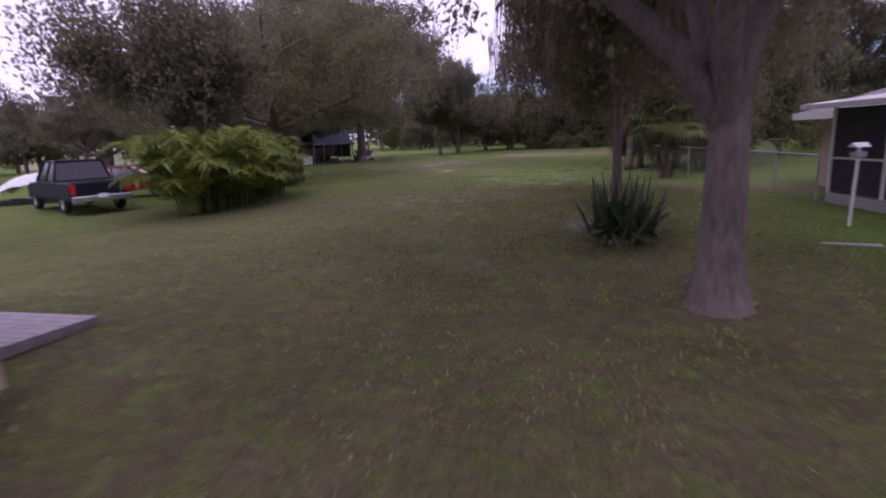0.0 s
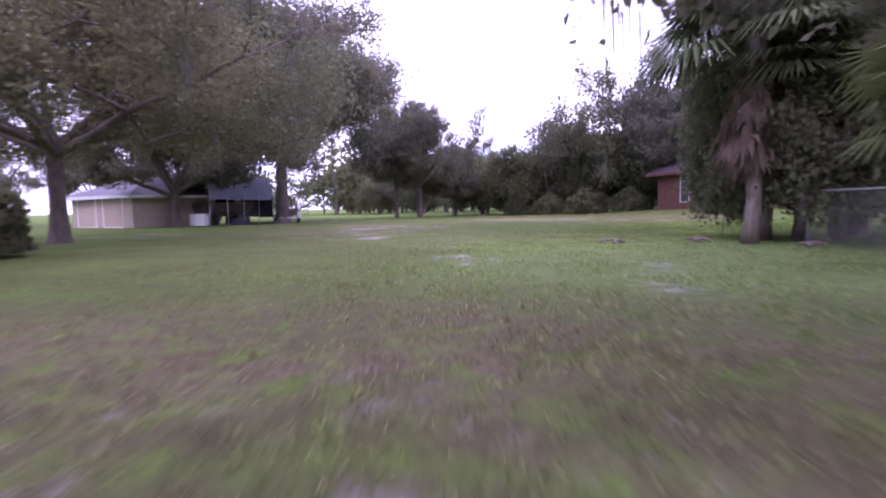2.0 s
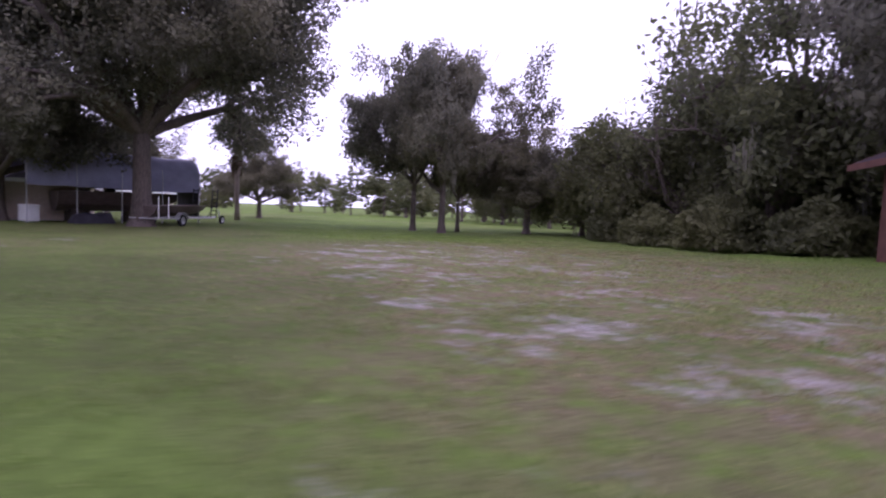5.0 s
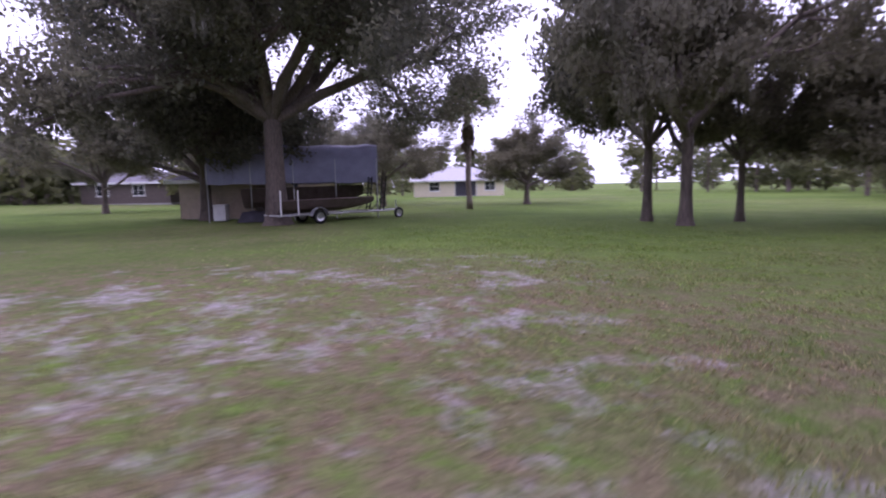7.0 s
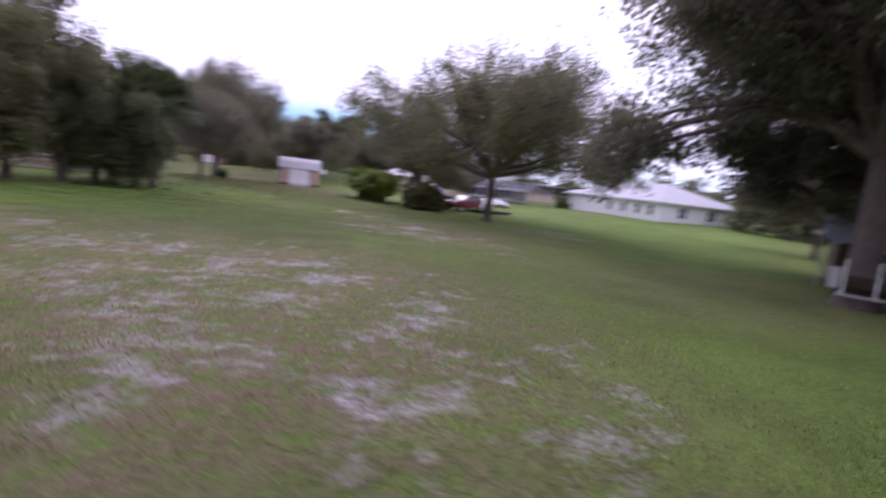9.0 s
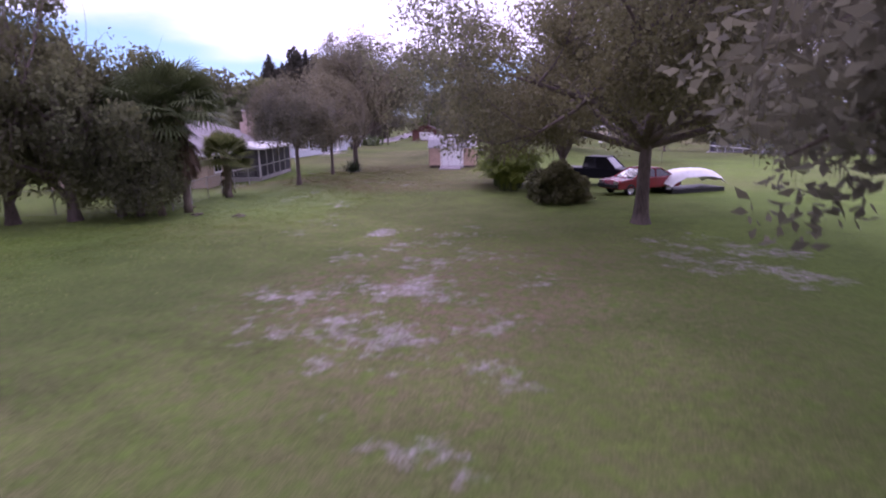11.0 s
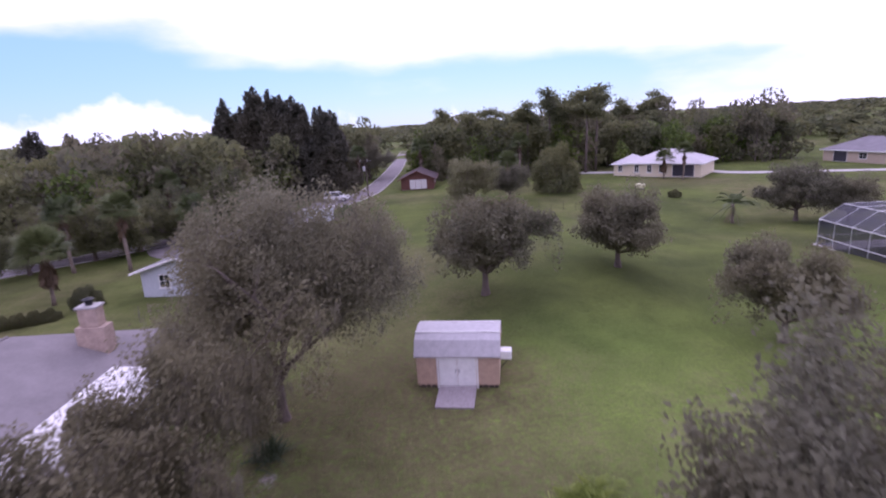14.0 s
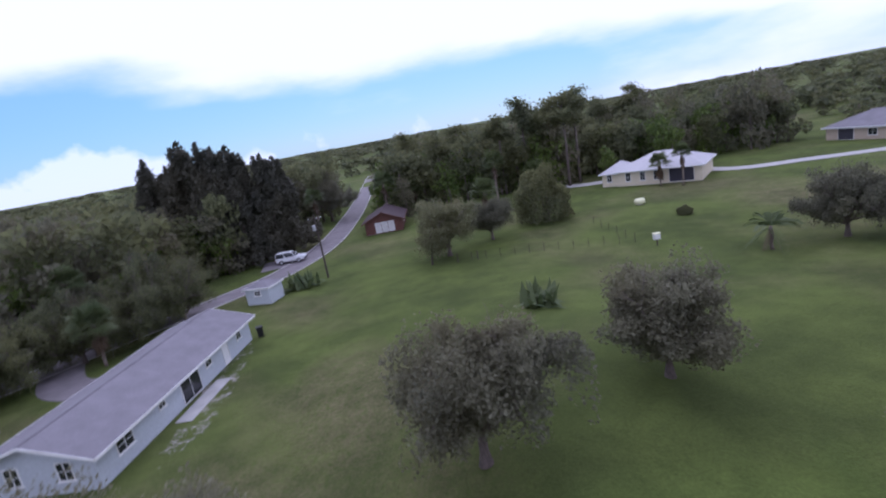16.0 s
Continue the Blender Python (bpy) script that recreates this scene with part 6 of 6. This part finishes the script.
def far_tree(seed, n=560, leaf=0.5):
    """Small-scale crown with its trunk, for the joined woods: quads of unit height 1."""
    rnd = np.random.RandomState(seed)
    cs = []
    for i in range(9):
        a, ro, z = rnd.uniform(0, 6.28), rnd.uniform(0.02, 0.30), rnd.uniform(0.10, 0.88)
        dd = rnd.normal(size=(n // 9, 3))
        dd *= (rnd.uniform(0.3, 1, size=n // 9) ** 0.4 / np.linalg.norm(dd, axis=1))[:, None]
        cs.append(np.array([ro * math.cos(a), ro * math.sin(a), z]) + dd * np.array([0.20, 0.20, 0.13]))
    q = leaf_quads(np.concatenate(cs), leaf / 10, rnd)
    tr = []
    for k in range(4):
        a, b2 = k * math.pi / 2, (k + 1) * math.pi / 2
        r0 = 0.022
        tr.append([[r0 * math.cos(a), r0 * math.sin(a), -0.02], [r0 * math.cos(b2), r0 * math.sin(b2), -0.02], [r0 * 0.6 * math.cos(b2), r0 * 0.6 * math.sin(b2), 0.55], [r0 * 0.6 * math.cos(a), r0 * 0.6 * math.sin(a), 0.55]])
    return q, np.array(tr)


def road_near(x, y):
    c = 3.0 + max(0.0, y + 120) * 0.09 if y < -86 else 6 + (y + 86) * 0.75
    return abs(x - c) < 5.5


def add_woods(name, label, spots, mat, seed, n=800, leaf=0.42):
    rnd = np.random.RandomState(seed)
    kinds = [far_tree(seed * 10 + k, n, leaf) for k in range(5)]
    crowns, trunks = [], []
    for x, y, h, w in spots:
        q, tr = kinds[rnd.randint(5)]
        a = rnd.uniform(0, 6.28)
        R = np.array([[math.cos(a), -math.sin(a), 0], [math.sin(a), math.cos(a), 0], [0, 0, 1]])
        S = np.array([h * w, h * w, h])
        o = np.array([x, y, height(x, y)])
        crowns.append((q @ R.T) * S + o)
        trunks.append((tr @ R.T) * S + o)
    ob = thing(name, label, "woods", kind="stuff")
    tagged(part("crowns", quads_mesh(name + "_crowns", np.concatenate(crowns), MAT[mat]), None, ob), kind="stuff")
    tagged(part("trunks", quads_mesh(name + "_trunks", np.concatenate(trunks), MAT["bark"]), None, ob), kind="stuff")


def scatter(seed, n, x0, x1, y0, y1, h0, h1, keep=lambda x, y: True, w0=0.9, w1=1.4):
    rnd = np.random.RandomState(seed)
    out = []
    for _ in range(n):
        x, y = rnd.uniform(x0, x1), rnd.uniform(y0, y1)
        if keep(x, y):
            out.append((x, y, rnd.uniform(h0, h1), rnd.uniform(w0, w1)))
    return out


street_y = lambda x: float(np.interp(x, (8, 10.5, 18, 27, 36, 47, 62, 90), (-75, -68, -57, -47, -36, -27, -20, -14)))
clear_road = lambda x, y: not road_near(x, y)
east = lambda x, y: y < street_y(x) - 9 and not (y > -86 and x < 20)
add_woods("light_woods", "paler green trees standing among the woods", scatter(31, 150, 22, 80, -105, -28, 6, 13, lambda x, y: east(x, y - 1), 0.6, 1.1) + scatter(32, 90, -95, 0, -135, -97, 6, 13, clear_road, 0.5, 1.0), "bright", 9, 620, 0.46)
add_woods("olive_woods", "brownish olive trees standing among the woods", scatter(41, 120, 16, 92, -125, -22, 9, 16, east, 0.5, 0.95) + scatter(42, 80, -95, 45, -150, -96, 8, 17, clear_road, 0.45, 0.85), "young", 13, 620, 0.46)
add_woods("woods_south", "dense dark mixed woods behind the lawns", scatter(1, 190, -95, 45, -150, -98, 7.5, 16.5, clear_road, 0.55, 1.15), "woods", 3, 700, 0.44)
add_woods("woods_east", "dense mixed woods beyond the street", scatter(2, 260, 16, 92, -125, -22, 7, 16, east, 0.6, 1.2) + scatter(5, 60, 30, 75, -5, 40, 7, 11), "woods", 4, 700, 0.44)
add_woods("woods_far", "distant flat line of woods to the horizon", scatter(3, 330, -420, 330, -520, -150, 7.5, 11, lambda x, y: True, 1.6, 2.6) + scatter(12, 300, -1100, 800, -1400, -500, 8, 11.5, lambda x, y: True, 4.0, 6.5) + scatter(13, 130, -420, -108, -220, -75, 6, 9, lambda x, y: True, 1.2, 1.9), "woods", 5, 225, 0.78)
add_woods("woods_west", "line of dark trees far across the lawns", scatter(6, 80, -150, -78, -50, 130, 8, 13, lambda x, y: x < -85 or y > 60 or y < -40) + scatter(8, 22, -75, -50, 22, 30, 6, 9) + scatter(9, 14, -68, -52, 46, 66, 7, 10), "woods", 6, 380, 0.6)
add_woods("woods_north", "dark treeline closing the end of the lawn", scatter(7, 130, -22, 60, 98, 150, 7, 13) + scatter(10, 50, 20, 60, 66, 100, 7, 12) + scatter(14, 26, -70, -22, 110, 150, 6, 10), "woods", 7, 420, 0.55)
BIG = tree_meshes("treeline_oak", 71, 2.0, 4.8, 8.8, 26000, 0.11, "woods", 9, 0.2, 0.8, 250, 0.7, skirt=0.45, floor=0.3)
for i, (x, y, s) in enumerate([(27.0, 66.5, 1.6), (15.6, 67.5, 1.75), (11.5, 69.5, 1.3), (9.0, 73.0, 1.25), (24.8, 49.0, 1.1), (29, 67, 1.7), (4.5, 76, 0.9), (5.5, 82, 1.1), (16, 74, 1.25), (21.5, 72, 1.3), (-3, 92, 0.9), (-10, 96, 0.9), (10.6, 24.6, 0.7), (18.5, 33.0, 0.62), (23, 37, 0.65)]):
    plant("oak_tree", BIG, x, y, "dense dark treeline oak with low branches", 47 * i, s, "treeline")
plant("oak_tree", BIG, 13.7, 29.4, "tall dark oak with low branches behind the palm clump", 20, 1.0, "treeline", tall=1.35)
plant("oak_tree", BIG, 11.6, 28.6, "tall dark oak with low branches beside the palm clump", 134, 1.05, "treeline", tall=1.3)
plant("oak_tree", BIG, 9.3, 27.5, "low bushy dark oak among the palm clump", 70, 0.64, "treeline")
plant("oak_tree", BIG, 10.2, 27.4, "dense dark oak behind the palm clump", 190, 0.75, "treeline", tall=1.15)
for i, (x, y, s) in enumerate([(26.5, 51.0, 1.0), (21.0, 62.8, 1.2), (27.5, 43.0, 0.95)]):
    plant("oak_tree", OAK[i], x, y, "tall dark oak beside the red-brown house", 63 * i, s, "house oaks", tall=1.3)
for i, (x, y, s) in enumerate([(38, -71, 1.3), (43, -64, 1.2), (37, -60, 1.0), (50, -72, 1.25), (56, -60, 1.15), (64, -52, 1.1), (47, -52, 0.95), (8.5, -112, 1.2)]):
    plant("oak_tree", OAK[i % 3], x, y, "tall leafy oak standing above the woods", 71 * i, s, "street oaks")
for i, (x, y, s) in enumerate([(20.0, -50.5, 0.95), (23.6, -46.6, 1.1), (27.2, -42.0, 1.0), (30.6, -38.4, 1.15), (33.8, -34.4, 1.0), (24.6, -51.5, 1.2), (38.0, -29.5, 0.9)]):
    plant("oak_tree", BIG, x, y, "dense dark oak standing beside the street", 61 * i, s, "street side oaks")
for i, (x, y, s) in enumerate([(13.5, 64.0, 1.9), (10.5, 66.5, 1.6), (17.0, 62.5, 1.7), (8.0, 69.5, 1.5)]):
    plant("shrub", SHRUB_D, x, y, "dark low shrub at the treeline edge", 77 * i, s, "treeline shrubs", "shrub")
for i, (x, y, s) in enumerate([(-33, 42, 0.8), (-38, 52, 0.85), (-32, 63, 0.8), (-25, 73, 0.75), (-44, 60, 0.85)]):
    plant("oak_tree", OAK[i % 2], x, y, "dark shade oak behind the garage", 90 * i, s, "shade oaks")


# ---- grass blades along the low part of the flight ----
def add_grass():
    rnd = np.random.RandomState(17)
    line = np.array([(-0.4, 2.0), (0.3, 9.0), (0.5, 17.0), (3.0, 22.0), (6.5, 31.0), (15.5, 42.0), (14.0, 50.0), (11.0, 57.5), (6.0, 62.0), (-2.0, 60.0)])
    seg = np.diff(line, axis=0)
    ln = np.linalg.norm(seg, axis=1)
    n = 230000
    k = rnd.choice(len(seg), size=n, p=ln / ln.sum())
    p = line[k] + seg[k] * rnd.uniform(size=(n, 1)) + rnd.normal(size=(n, 2)) * 3.2
    tuft = np.array([noise.noise((x * 0.9, y * 0.9, 3.0)) + 0.6 * noise.noise((x * 3.1, y * 3.1, 8.0)) for x, y in p])
    p, tuft = p[tuft > -0.2], tuft[tuft > -0.2]
    n = len(p)
    z = np.array([height(x, y) for x, y in p])
    a = rnd.uniform(0, 2 * math.pi, size=n)
    h = rnd.uniform(0.02, 0.05, size=n) * (1 + 1.3 * np.clip(tuft, 0, 0.6))
    w = rnd.uniform(0.007, 0.016, size=n)
    s = np.stack([np.cos(a) * w, np.sin(a) * w, np.zeros(n)], axis=1)
    lean = np.stack([rnd.normal(size=n) * 0.03, rnd.normal(size=n) * 0.03, h], axis=1)
    o = np.stack([p[:, 0], p[:, 1], z - 0.01], axis=1)
    q = np.stack([o - s, o + s, o + lean + s * 0.25, o + lean - s * 0.25], axis=1)
    ob = thing("grass", "short mown grass blades, green and straw-coloured", "grass", kind="stuff")
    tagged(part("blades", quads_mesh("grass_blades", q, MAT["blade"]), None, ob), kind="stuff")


MAT["blade"] = blade_mat()
add_grass()
